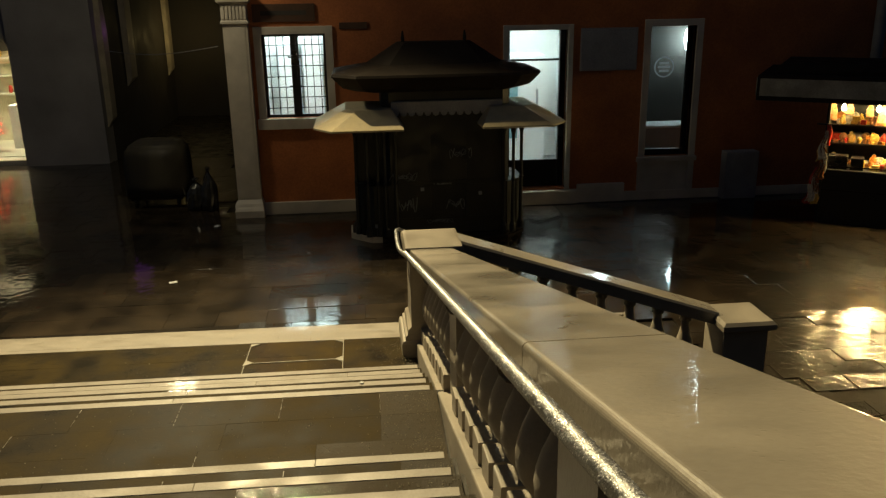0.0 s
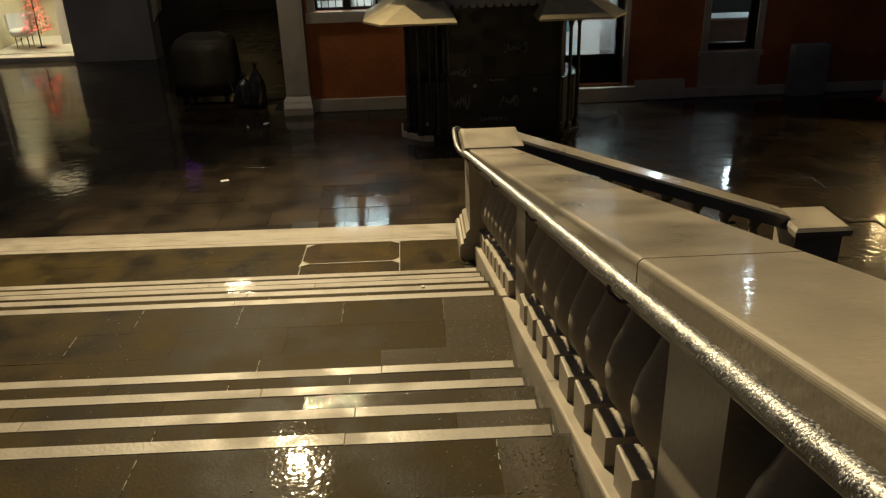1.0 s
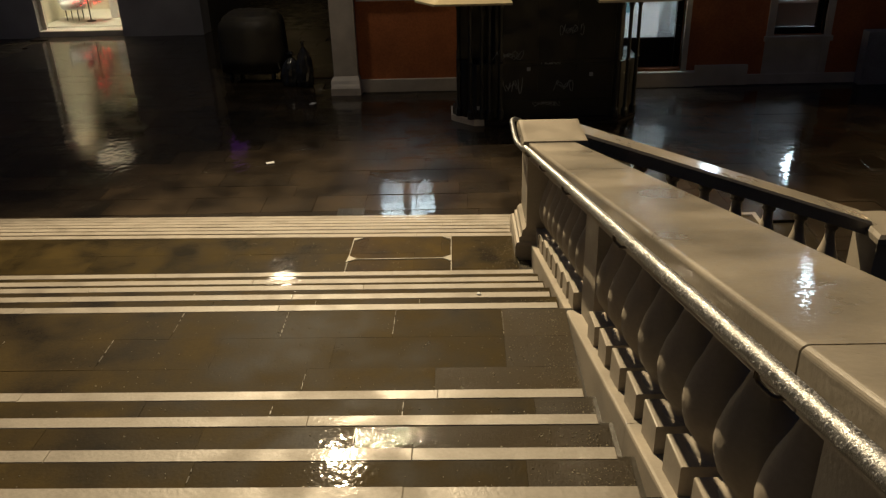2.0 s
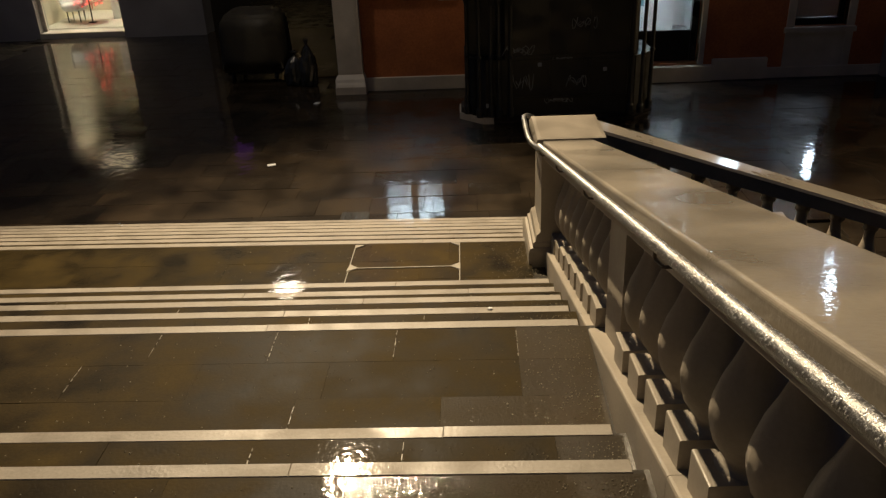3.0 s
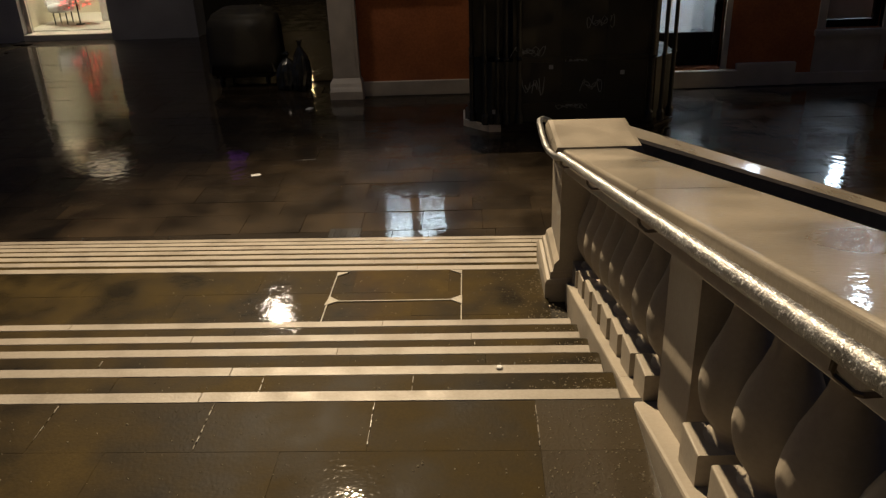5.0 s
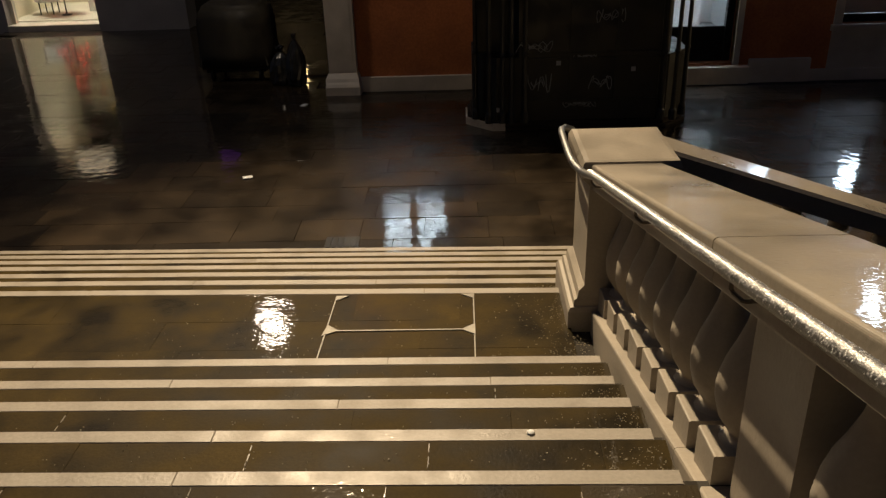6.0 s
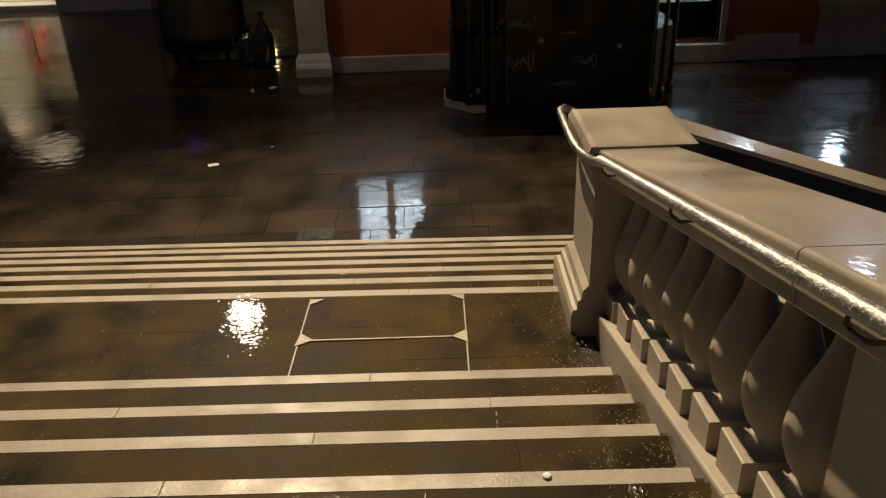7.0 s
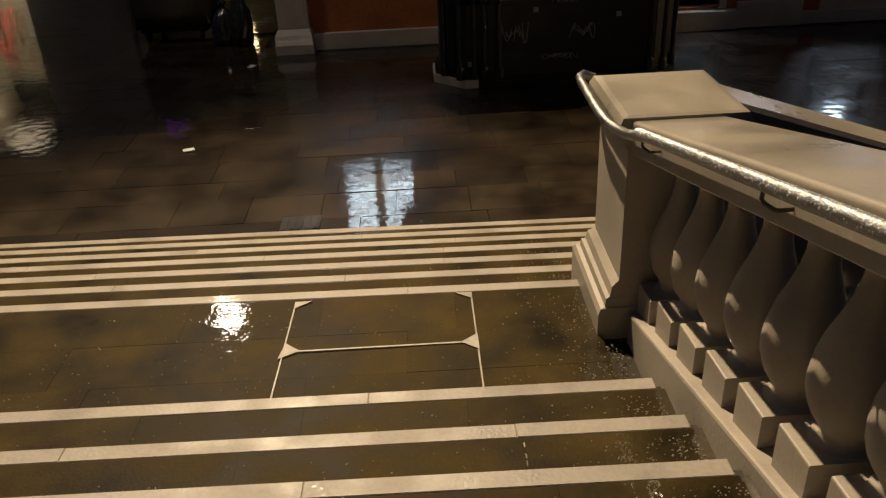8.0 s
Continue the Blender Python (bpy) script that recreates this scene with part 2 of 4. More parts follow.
for k, y in NOSINGS:
    z = k * RISE
    east = EAST if k > 7 else (0.33 if k == 7 else 0.95 + 0.399 * (7 - k))
    # pale nosing strips, in lengths
    x = WEST
    while x < east - 0.01:
        x1 = x + rng.uniform(1.1, 2.2)
        if x1 > east - 0.5:
            x1 = east
        dy, dz = rng.uniform(-0.0015, 0.0015), rng.uniform(-0.0006, 0.0006)
        strip = part("nosing", box(x, x1, y - STRIP + dy, y + dy, z - RISE * 0.9, z + dz, 0.003), NOSING, stair)
        if k <= 7:
            skew(strip, -9)
        x = x1
    # dark slabs of the tread or landing
    deep = y - STRIP - prev
    if k == 12:
        courses = [(prev, 4.745, (-5.7, -5.1, -4.2, -3.6, -2.7, -2.1, -1.5, -0.9, -0.25)), (4.745, 5.035, (-5.5, -4.6, -3.9, -3.3, -2.6, -2.0, -1.41, -0.79, 0.11)),
                   (5.035, y - STRIP, (-5.8, -5.2, -4.3, -3.7, -2.9, -2.3, -1.7, -1.10, -0.49, 0.11))]
    else:
        rows = max(1, round(deep / 0.30))
        courses = []
        for r in range(rows):
            cuts, x = [], WEST + rng.uniform(-0.5, 0)
            while x < EAST - 0.4:
                x += rng.choice((0.58, 0.61, 0.64, 0.92, 1.2))
                cuts.append(x)
            courses.append((prev + deep * r / rows, prev + deep * (r + 1) / rows, cuts))
    end = 0.4665 if k > 7 else (0.345 if k == 7 else east)
    for ya, yb, cuts in courses:
        xs = [WEST, *[c for c in cuts if WEST + 0.2 < c < end - 0.12], end]
        for xa, xb in zip(xs, xs[1:]):
            dz = rng.uniform(-0.0015, 0.0005)
            rough = xb > end - 0.02 and k >= 12
            slab = part("tread_slab", box(xa + 0.0002, xb - 0.0002, ya + 0.0002, yb - 0.0002, z - 0.05, z - 0.002 + dz, 0.0004), TRACHYTE_ROUGH if rough else TRACHYTE, stair)
            if k <= 7:
                skew(slab, yb - 0.02 if k == 7 and yb > y - STRIP - 0.01 else (99 if k == 7 else -9))
            # pale broken dashes along some joints stand in for water glints
            if xb < end - 0.02 and k > 7 and rng.random() < (0.62 if k == 12 else 0.35):
                at = ya + rng.uniform(0.02, 0.5) * (yb - ya)
                broken = bmesh.new()
                while at < yb - 0.03:
                    w, run = rng.uniform(0.0009, 0.0026), rng.uniform(0.012, 0.06)
                    off = rng.uniform(-0.001, 0.001)
                    add_box(broken, xb + off - w, xb + off + w, at, min(at + run, yb - 0.008), z - 0.03, z + rng.uniform(0.0002, 0.0014), 0.0006)
                    at += run + rng.uniform(0.002, 0.035)
                part("mortar_or_glint_line", broken, JOINT_GLINT, stair)
    prev = y
for k in range(6, 0, -1):
    xe = 0.95 + 0.399 * (7 - k)
    part("nosing", box(xe - STRIP, xe, 8.36, 7.905 + 0.399 * (7 - k) - STRIP - 0.004, k * RISE - 0.12, k * RISE, 0.008), NOSING, stair)

stair.matrix_world = pose(0.3, 6.0, 0) @ pose(0, 0, 0, 0, 0, -0.65) @ pose(-0.3, -6.0, 0)

# pale mortar lines round a cover in the lower landing
cover = empty("landing_cover", -0.63, 7.42, 1.015, label="stone cover edged with pale mortar lines in landing", category="cover", kind="structure")
Z2 = 1.015
part("mortar_or_glint_line", prism([(-1.073, 6.99), (-1.066, 6.99), (-1.044, 7.835), (-1.051, 7.835)], Z2 - 0.02, Z2 + 0.003, "z"), LEAD, cover)
part("mortar_or_glint_line", prism([(-0.199, 6.99), (-0.192, 6.99), (-0.191, 7.835), (-0.198, 7.835)], Z2 - 0.02, Z2 + 0.003, "z"), LEAD, cover)
part("mortar_or_glint_line", prism([(-1.045, 7.419), (-0.20, 7.414), (-0.20, 7.424), (-1.045, 7.429)], Z2 - 0.02, Z2 + 0.004, "z"), LEAD, cover)
for tri in ([(-1.075, 7.37), (-0.985, 7.425), (-1.055, 7.49)], [(-0.19, 7.36), (-0.19, 7.48), (-0.27, 7.42)],
            [(-1.052, 7.835), (-1.045, 7.78), (-0.97, 7.835)], [(-0.19, 7.835), (-0.27, 7.835), (-0.195, 7.78)]):
    part("mortar_corner", prism(tri, Z2 - 0.02, Z2 + 0.005, "z"), LEAD, cover)

# ---------- the balustrade ----------
SLOPE = 0.266


def coping_z(y):
    return 3.325 - SLOPE * (y - 2.468)


def kerb_z(y):
    return 2.19 - 0.28 * (y - 3.629)


balustrade = empty("balustrade", 0.65, 5.0, 1.5, label="pale stone balustrade beside the stair with vase balusters", category="balustrade", kind="structure")


def sloped(x0, x1, y0, y1, top, thick, ch=0.02):
    """A stone with a sloping top between y0 and y1, its upper edges rounded."""
    bm = bmesh.new()
    rings = []
    steps = 6 if ch > 0.015 else 2
    for y in (y0, y1):
        z = top(y)
        arc = [(ch * (1 - math.cos(0.5 * math.pi * i / steps)), ch * (1 - math.sin(0.5 * math.pi * i / steps))) for i in range(steps + 1)]
        rings.append([(x0, y, z - thick), (x1, y, z - thick)] + [(x1 - a, y, z - b) for a, b in arc] + [(x0 + a, y, z - b) for a, b in reversed(arc)])
    loft(bm, rings)
    bmesh.ops.recalc_face_normals(bm, faces=bm.faces)
    return bm


for y0, y1 in ((-3.0, -0.203), (-0.197, 2.464), (2.471, 5.367), (5.373, 7.46)):
    part("coping_stone", sloped(0.430, 0.805, y0, y1, coping_z, 0.092, 0.016), ISTRIAN_WET, balustrade)
    part("coping_moulding", sloped(0.442, 0.79, y0, y1, lambda y: coping_z(y) - 0.092, 0.048, 0.004), ISTRIAN, balustrade)
for y0, y1 in ((-3.0, 0.9), (0.903, 3.75), (3.753, 5.62), (5.623, 7.39)):
    part("kerb_stone", sloped(0.468, 0.84, y0, y1, kerb_z, 0.6, 0.012), ISTRIAN, balustrade)
flank = part("flank_wall", prism([(-4, -0.5), (7.9, -0.5), (7.9, 1.0), (7.39, 0.9), (3.7, 1.9), (-4, 4.0)], 0.55, 0.80, "x"), ISTRIAN, balustrade)


def baluster_mesh():
    prof = [(0.084, 0.0), (0.090, 0.012), (0.084, 0.026), (0.064, 0.036), (0.058, 0.055), (0.076, 0.09), (0.100, 0.135), (0.114, 0.19), (0.117, 0.235), (0.112, 0.29),
            (0.096, 0.36), (0.072, 0.43), (0.052, 0.50), (0.042, 0.56), (0.041, 0.60), (0.058, 0.615), (0.060, 0.63), (0.050, 0.645), (0.062, 0.66), (0.064, 0.70)]
    return lathe(prof, 16)


BALUSTER = None
for lo, hi, count in ((2.56, 4.90, 8), (5.30, 7.46, 8), (-0.15, 2.15, 8)):
    pitch = (hi - lo) / count
    for i in range(count):
        y = lo + pitch * (i + 0.5)
        zb = kerb_z(y) - 0.02
        h = coping_z(y) - 0.13 - zb
        part("baluster_block", sloped(0.508, 0.755, y - 0.088, y + 0.088, lambda v: zb + 0.15 - 0.10 * (v - y), 0.19, 0.006), ISTRIAN, balustrade)
        b = new("baluster", BALUSTER) if BALUSTER else mesh_object("baluster", baluster_mesh(), ISTRIAN, True)
        BALUSTER = b.data
        b.matrix_world = Matrix.LocRotScale((0.635, y, zb + 0.13), None, (1, 1, (h - 0.13) / 0.70))
        b.parent = balustrade
        b.matrix_parent_inverse = balustrade.matrix_world.inverted()
for y0, y1 in ((4.92, 5.28), (2.18, 2.54), (-0.55, -0.17)):
    bm = bmesh.new()
    loft(bm, [[(0.545, y0, kerb_z(y0) - 0.1), (0.75, y0, kerb_z(y0) - 0.1), (0.75, y1, kerb_z(y1) - 0.1), (0.545, y1, kerb_z(y1) - 0.1)],
              [(0.545, y0, coping_z(y0) - 0.13), (0.75, y0, coping_z(y0) - 0.13), (0.75, y1, coping_z(y1) - 0.13), (0.545, y1, coping_z(y1) - 0.13)]])
    part("post", bm, ISTRIAN, balustrade)

# end pier with its cap
pier = empty("balustrade_pier", 0.64, 7.7, 0, label="pale stone end pier with moulded base and flat cap", category="pier", kind="structure")
bm = bmesh.new()
loft(bm, [[(x0, y0, z), (x1, y0, z), (x1, y1, z), (x0, y1, z)] for x0, x1, y0, y1, z in
          ((0.43, 0.87, 7.45, 7.96, 0.5), (0.43, 0.87, 7.45, 7.96, 1.93))])
part("shaft", bm, ISTRIAN, pier)
bm = bmesh.new()
loft(bm, [[(x0, y0, z), (x1, y0, z), (x1, y1, z), (x0, y1, z)] for x0, x1, y0, y1, z in
          ((0.34, 0.96, 7.42, 8.05, -0.03), (0.34, 0.96, 7.42, 8.05, 1.115), (0.352, 0.948, 7.43, 8.04, 1.14), (0.372, 0.93, 7.44, 8.02, 1.145),
           (0.375, 0.925, 7.44, 8.015, 1.185), (0.392, 0.91, 7.445, 8.0, 1.195), (0.40, 0.90, 7.45, 7.99, 1.24), (0.428, 0.872, 7.452, 7.962, 1.27))])
part("moulded_base", bm, ISTRIAN, pier)
bm = bmesh.new()
loft(bm, [[(x0, y0, z), (x1, y0, z), (x1, y1, z), (x0, y1, z)] for x0, x1, y0, y1, z in
          ((0.44, 0.86, 7.46, 7.95, 1.86), (0.41, 0.885, 7.44, 7.98, 1.90), (0.385, 0.90, 7.415, 8.0, 1.93), (0.38, 0.905, 7.41, 8.01, 1.945), (0.38, 0.905, 7.41, 8.01, 1.985),
           (0.395, 0.89, 7.42, 7.99, 2.02), (0.42, 0.865, 7.44, 7.97, 2.025))])
part("cap", bm, ISTRIAN_WET, pier)

# handrail of wet steel on brackets
handrail = empty("handrail", 0.375, 5.0, 2.5, label="wet steel tube handrail along the stone balustrade", category="handrail")


def rail_z(y):
    return 3.284 - 0.2606 * (y - 2.468)


HR = [(0.379, -3.0 + 0.2 * i, rail_z(-3.0 + 0.2 * i)) for i in range(51)]
HR += [(0.376, 7.28, 2.01), (0.368, 7.40, 1.985), (0.348, 7.48, 1.985), (0.338, 7.60, 1.99), (0.337, 7.8, 1.995), (0.338, 7.98, 2.0), (0.345, 8.05, 2.0), (0.37, 8.09, 2.0), (0.42, 8.09, 1.98)]
part("tube", tube(HR, 0.0195, 16), STEEL, handrail, smooth=True)
for y in (1.2, 2.5, 3.77, 5.05, 6.09, 7.08):
    z = rail_z(y)
    part("bracket", tube([(0.379, y, z - 0.01), (0.379, y + 0.002, z - 0.040), (0.383, y - 0.004, z - 0.047), (0.392, y - 0.045, z - 0.046), (0.398, y - 0.052, z - 0.044), (0.45, y - 0.054, z - 0.040)], 0.0055, 6), BRONZE, handrail)

# near-white bead colour carries the glitter of the wet rail
RAIL_BEAD = material("rail_bead_glint", (0.72, 0.73, 0.75), 0.25, 0.2, vary=0.5, scale=300, bump=0.0, rough_vary=0.06, spec=0.9)
bead_rng = random.Random(11)
beads_bm = bmesh.new()
for i in range(8500):
    y = bead_rng.uniform(0.4, 7.15)
    a = bead_rng.gauss(1.75, 0.75)
    out = Vector((math.cos(a), 0, math.sin(a)))
    side_way = Vector((-math.sin(a), 0, math.cos(a)))
    r = bead_rng.uniform(0.0014, 0.0034)
    c = Vector((0.379, y, rail_z(y))) + 0.0192 * out
    low_ring = [beads_bm.verts.new(c + r * (math.cos(q) * side_way * 1.3 + math.sin(q) * Vector((0, 0.9, 0)))) for q in (0, 1.257, 2.513, 3.77, 5.027)]
    tip = beads_bm.verts.new(c + r * 0.8 * out)
    for j in range(5):
        beads_bm.faces.new((low_ring[j], low_ring[(j + 1) % 5], tip))
tagged(part("bead_glitter", beads_bm, RAIL_BEAD, handrail, "glittering rain beads on the tube", smooth=True), kind="stuff")

# side balustrade that drops with the lower steps
side = empty("balustrade", 2.2, 8.05, 0, label="stone balustrade stepping down beside the lower flight", category="balustrade", kind="structure")


def side_z(x):
    return 1.945 - 0.335 * (x - 0.94)


def sloped_x(y0, y1, x0, x1, top, thick, ch=0.02):
    bm = bmesh.new()
    rings = []
    for x in (x0, x1):
        z = top(x)
        rings.append([(x, y0, z - thick), (x, y1, z - thick), (x, y1, z - ch), (x, y1 - ch, z), (x, y0 + ch, z), (x, y0, z - ch)])
    loft(bm, rings)
    bmesh.ops.recalc_face_normals(bm, faces=bm.faces)
    return bm


part("coping_stone", sloped_x(7.78, 8.08, 0.90, 3.45, side_z, 0.13), ISTRIAN_WET, side)
part("kerb_stone", sloped_x(7.80, 8.10, 0.96, 3.45, lambda x: side_z(x) - 0.83, 0.9), ISTRIAN, side)
for i in range(8):
    x = 1.15 + i * 0.29
    b = new("baluster", BALUSTER)
    b.matrix_world = Matrix.LocRotScale((x, 7.94, side_z(x) - 0.86), None, (1, 1, 1.06))
    b.parent = side
    b.matrix_parent_inverse = side.matrix_world.inverted()
part("end_pier", box(3.44, 3.88, 7.62, 8.06, -0.03, 1.0), ISTRIAN, side)
bm = bmesh.new()
loft(bm, [[(x0, y0, z), (x1, y0, z), (x1, y1, z), (x0, y1, z)] for x0, x1, y0, y1, z in
          ((3.43, 3.89, 7.60, 8.07, 0.97), (3.40, 3.93, 7.55, 8.11, 1.0), (3.40, 3.93, 7.55, 8.11, 1.05), (3.43, 3.90, 7.58, 8.08, 1.08))])
part("cap", bm, ISTRIAN_WET, side)

# ---------- the orange house ----------
YW, DEEP = 16.62, 0.42
house = empty("orange_house", 4.5, YW, 0, label="dark orange plastered house with stone framed openings", category="house", kind="structure")
OPEN = [(-1.724, -0.546, 1.85, 3.41), (2.932, 4.10, 0.29, 3.39), (5.74, 6.66, 0.86, 3.42)]
HX0, HX1, HTOP = -2.36, 14.0, 14.5


def wall_with_holes(x0, x1, y0, y1, z0, z1, holes):
    """One closed wall along x with openings cut through it."""
    bm = bmesh.new()
    xs = sorted({x0, x1, *[h[0] for h in holes], *[h[1] for h in holes]})
    zs = sorted({z0, z1, *[h[2] for h in holes], *[h[3] for h in holes]})
    solid = {(i, j) for i in range(len(xs) - 1) for j in range(len(zs) - 1)
             if not any(a <= xs[i] < b and c <= zs[j] < d for a, b, c, d in holes)}
    v = {}

    def at(i, j, y):
        if (i, j, y) not in v:
            v[i, j, y] = bm.verts.new((xs[i], y, zs[j]))
        return v[i, j, y]

    for i, j in solid:
        bm.faces.new([at(i, j, y0), at(i + 1, j, y0), at(i + 1, j + 1, y0), at(i, j + 1, y0)])
        bm.faces.new([at(i, j + 1, y1), at(i + 1, j + 1, y1), at(i + 1, j, y1), at(i, j, y1)])
        for di, dj, a, b in ((-1, 0, (i, j + 1), (i, j)), (1, 0, (i + 1, j), (i + 1, j + 1)), (0, -1, (i, j), (i + 1, j)), (0, 1, (i + 1, j + 1), (i, j + 1))):
            if (i + di, j + dj) not in solid:
                bm.faces.new([at(*a, y1), at(*b, y1), at(*b, y0), at(*a, y0)])
    bmesh.ops.recalc_face_normals(bm, faces=bm.faces)
    return bm


part("wall", wall_with_holes(HX0, HX1, YW, YW + DEEP, -0.05, HTOP, OPEN), ORANGE, house)
# near-black side walls and roof, darker than the orange front
part("side_wall", box(HX0, HX0 + 0.4, YW + DEEP, 27.0, -0.05, HTOP), DARK_OR_SHADE, house)
part("side_wall", box(HX1 - 0.4, HX1, YW + DEEP, 27.0, -0.05, HTOP), DARK_OR_SHADE, house)
part("roof", box(HX0 - 0.4, HX1 + 0.4, YW - 0.4, 27.4, HTOP, HTOP + 0.25), DARK_OR_SHADE, house)
part("plinth", box(-1.93, 2.66, YW - 0.05, YW - 0.002, -0.03, 0.215, 0.012), ISTRIAN_BRIGHTENED, house, "grey stone plinth along the wall foot")
part("doorstep", box(2.66, 4.36, YW - 0.13, YW - 0.002, -0.03, 0.25, 0.012), ISTRIAN_BRIGHTENED, house)
part("plinth", box(4.36, 5.34, YW - 0.07, YW - 0.002, -0.03, 0.35, 0.012), ISTRIAN_BRIGHTENED, house)
part("plinth", box(5.34, 14.0, YW - 0.04, YW - 0.002, -0.03, 0.16, 0.012), ISTRIAN_BRIGHTENED, house)


def frame_round(x0, x1, z0, z1, w, sill, proud=0.035):
    """Stone frame of an opening: two jambs, lintel, sill."""
    part("stone_frame", box(x0 - w, x0, YW - proud, YW + 0.12, z0, z1 + w, 0.008), ISTRIAN_BRIGHTENED, house)
    part("stone_frame", box(x1, x1 + w, YW - proud, YW + 0.12, z0, z1 + w, 0.008), ISTRIAN_BRIGHTENED, house)
    part("stone_frame", box(x0 + 0.002, x1 - 0.002, YW - proud, YW + 0.12, z1, z1 + w - 0.002, 0.008), ISTRIAN_BRIGHTENED, house)
    if sill:
        part("window_sill", box(x0 - w - 0.03, x1 + w + 0.03, YW - proud - 0.04, YW + 0.12, z0 - sill, z0 - 0.002, 0.01), ISTRIAN_BRIGHTENED, house)


frame_round(-1.724, -0.546, 1.85, 3.41, 0.14, 0.20)
frame_round(2.932, 4.10, 0.26, 3.39, 0.10, 0)
frame_round(5.74, 6.66, 0.86, 3.42, 0.13, 0.10)
part("stone_frame", box(5.61, 5.74, YW - 0.035, YW - 0.002, 0.16, 0.755), ISTRIAN_BRIGHTENED, house)
part("stone_frame", box(6.66, 6.79, YW - 0.035, YW - 0.002, 0.16, 0.755), ISTRIAN_BRIGHTENED, house)
part("window_apron", box(5.742, 6.658, YW - 0.02, YW - 0.002, 0.16, 0.755), ISTRIAN_BRIGHTENED, house)

# pilaster on the corner
pil = empty("corner_pilaster", -2.15, YW, 0, label="pale stone pilaster with fluted capital on house corner", category="pilaster", kind="structure")
part("shaft", box(-2.38, -1.935, YW - 0.18, YW - 0.002, 0.30, 3.62, 0.01), ISTRIAN_BRIGHTENED, pil)
part("inner_panel", box(-2.33, -1.985, YW - 0.19, YW - 0.17, 0.36, 3.56, 0.008), ISTRIAN_BRIGHTENED, pil)
bm = bmesh.new()
loft(bm, [[(x0, y0, z), (x1, y0, z), (x1, YW - 0.002, z), (x0, YW - 0.002, z)] for x0, x1, y0, z in
          ((-2.43, -1.88, YW - 0.36, -0.03), (-2.43, -1.88, YW - 0.36, 0.13), (-2.42, -1.89, YW - 0.33, 0.17), (-2.43, -1.90, YW - 0.30, 0.20), (-2.43, -1.90, YW - 0.27, 0.25), (-2.39, -1.93, YW - 0.20, 0.32))])
part("pilaster_base", bm, ISTRIAN_BRIGHTENED, pil)
bm = bmesh.new()
loft(bm, [[(x0, y0, z), (x1, y0, z), (x1, YW - 0.002, z), (x0, YW - 0.002, z)] for x0, x1, y0, z in
          ((-2.41, -1.91, YW - 0.22, 3.62), (-2.41, -1.91, YW - 0.22, 3.66), (-2.39, -1.93, YW - 0.20, 3.68), (-2.39, -1.93, YW - 0.20, 3.95), (-2.45, -1.87, YW - 0.26, 4.0), (-2.47, -1.85, YW - 0.28, 4.15))])
part("capital", bm, ISTRIAN_BRIGHTENED, pil)
for i in range(7):
    x = -2.36 + i * 0.064
    part("flute", box(x, x + 0.035, YW - 0.215, YW - 0.19, 3.70, 3.93, 0.006), ISTRIAN_BRIGHTENED, pil)

# barred window
window_1 = empty("window_1", -1.135, YW + 0.1, 1.85, label="lit white window with black iron bar grille", category="window", kind="structure")
part("pane", box(-1.72, -0.55, YW + 0.20, YW + 0.206, 1.852, 3.408), GLASS, window_1).visible_shadow = False
for x0, x1 in ((-1.722, -1.165), (-1.105, -0.548)):
    for a, b, c, d in ((x0, x1, 1.852, 1.90), (x0, x1, 3.36, 3.408), (x0, x0 + 0.045, 1.90, 3.36), (x1 - 0.045, x1, 1.90, 3.36)):
        part("window_frame", box(a, b, YW + 0.15, YW + 0.19, c, d), BLACK, window_1)
part("window_frame", box(-1.163, -1.107, YW + 0.14, YW + 0.19, 1.852, 3.408), BLACK, window_1)
for i in range(8):
    x = -1.60 + i * 0.133
    part("bar", box(x - 0.008, x + 0.008, YW + 0.08, YW + 0.096, 1.855, 3.405), BLACK, window_1)
for j in range(7):
    z = 2.04 + j * 0.195
    part("bar", box(-1.722, -0.548, YW + 0.062, YW + 0.078, z - 0.008, z + 0.008), BLACK, window_1)
part("latch", box(-1.26, -1.02, YW + 0.05, YW + 0.062, 2.43, 2.46), BLACK, window_1)
part("latch", box(-1.26, -1.02, YW + 0.05, YW + 0.062, 2.97, 3.0), BLACK, window_1)

# rooms behind the openings
rooms = empty("rooms", 3, 19, 0, label="plain rooms behind the openings, two white, one darkened", category="room", kind="structure")
RX = [(-1.95, 2.3), (2.45, 4.75), (4.9, 9.0)]
for i, (a, b) in enumerate(RX):
    part("floor", box(a, b, YW + DEEP, 20.2, 0.1, 0.25), GREY_PLASTER, rooms)
    part("ceiling", box(a, b, YW + DEEP, 20.2, 3.9, 4.05), WHITE_WALL, rooms)
    # third room's near-black walls stand in for its dimness
    part("back_wall", box(a, b, 20.2, 20.35, 0.1, 4.05), WHITE_WALL if i < 2 else DARK_OR_SHADE, rooms)
    part("partition", box(a - 0.07, a, YW + DEEP, 20.35, 0.1, 4.05), WHITE_WALL if i < 2 else DARK_OR_SHADE, rooms)
    part("partition", box(b, b + 0.07, YW + DEEP, 20.35, 0.1, 4.05), WHITE_WALL if i < 2 else DARK_OR_SHADE, rooms)


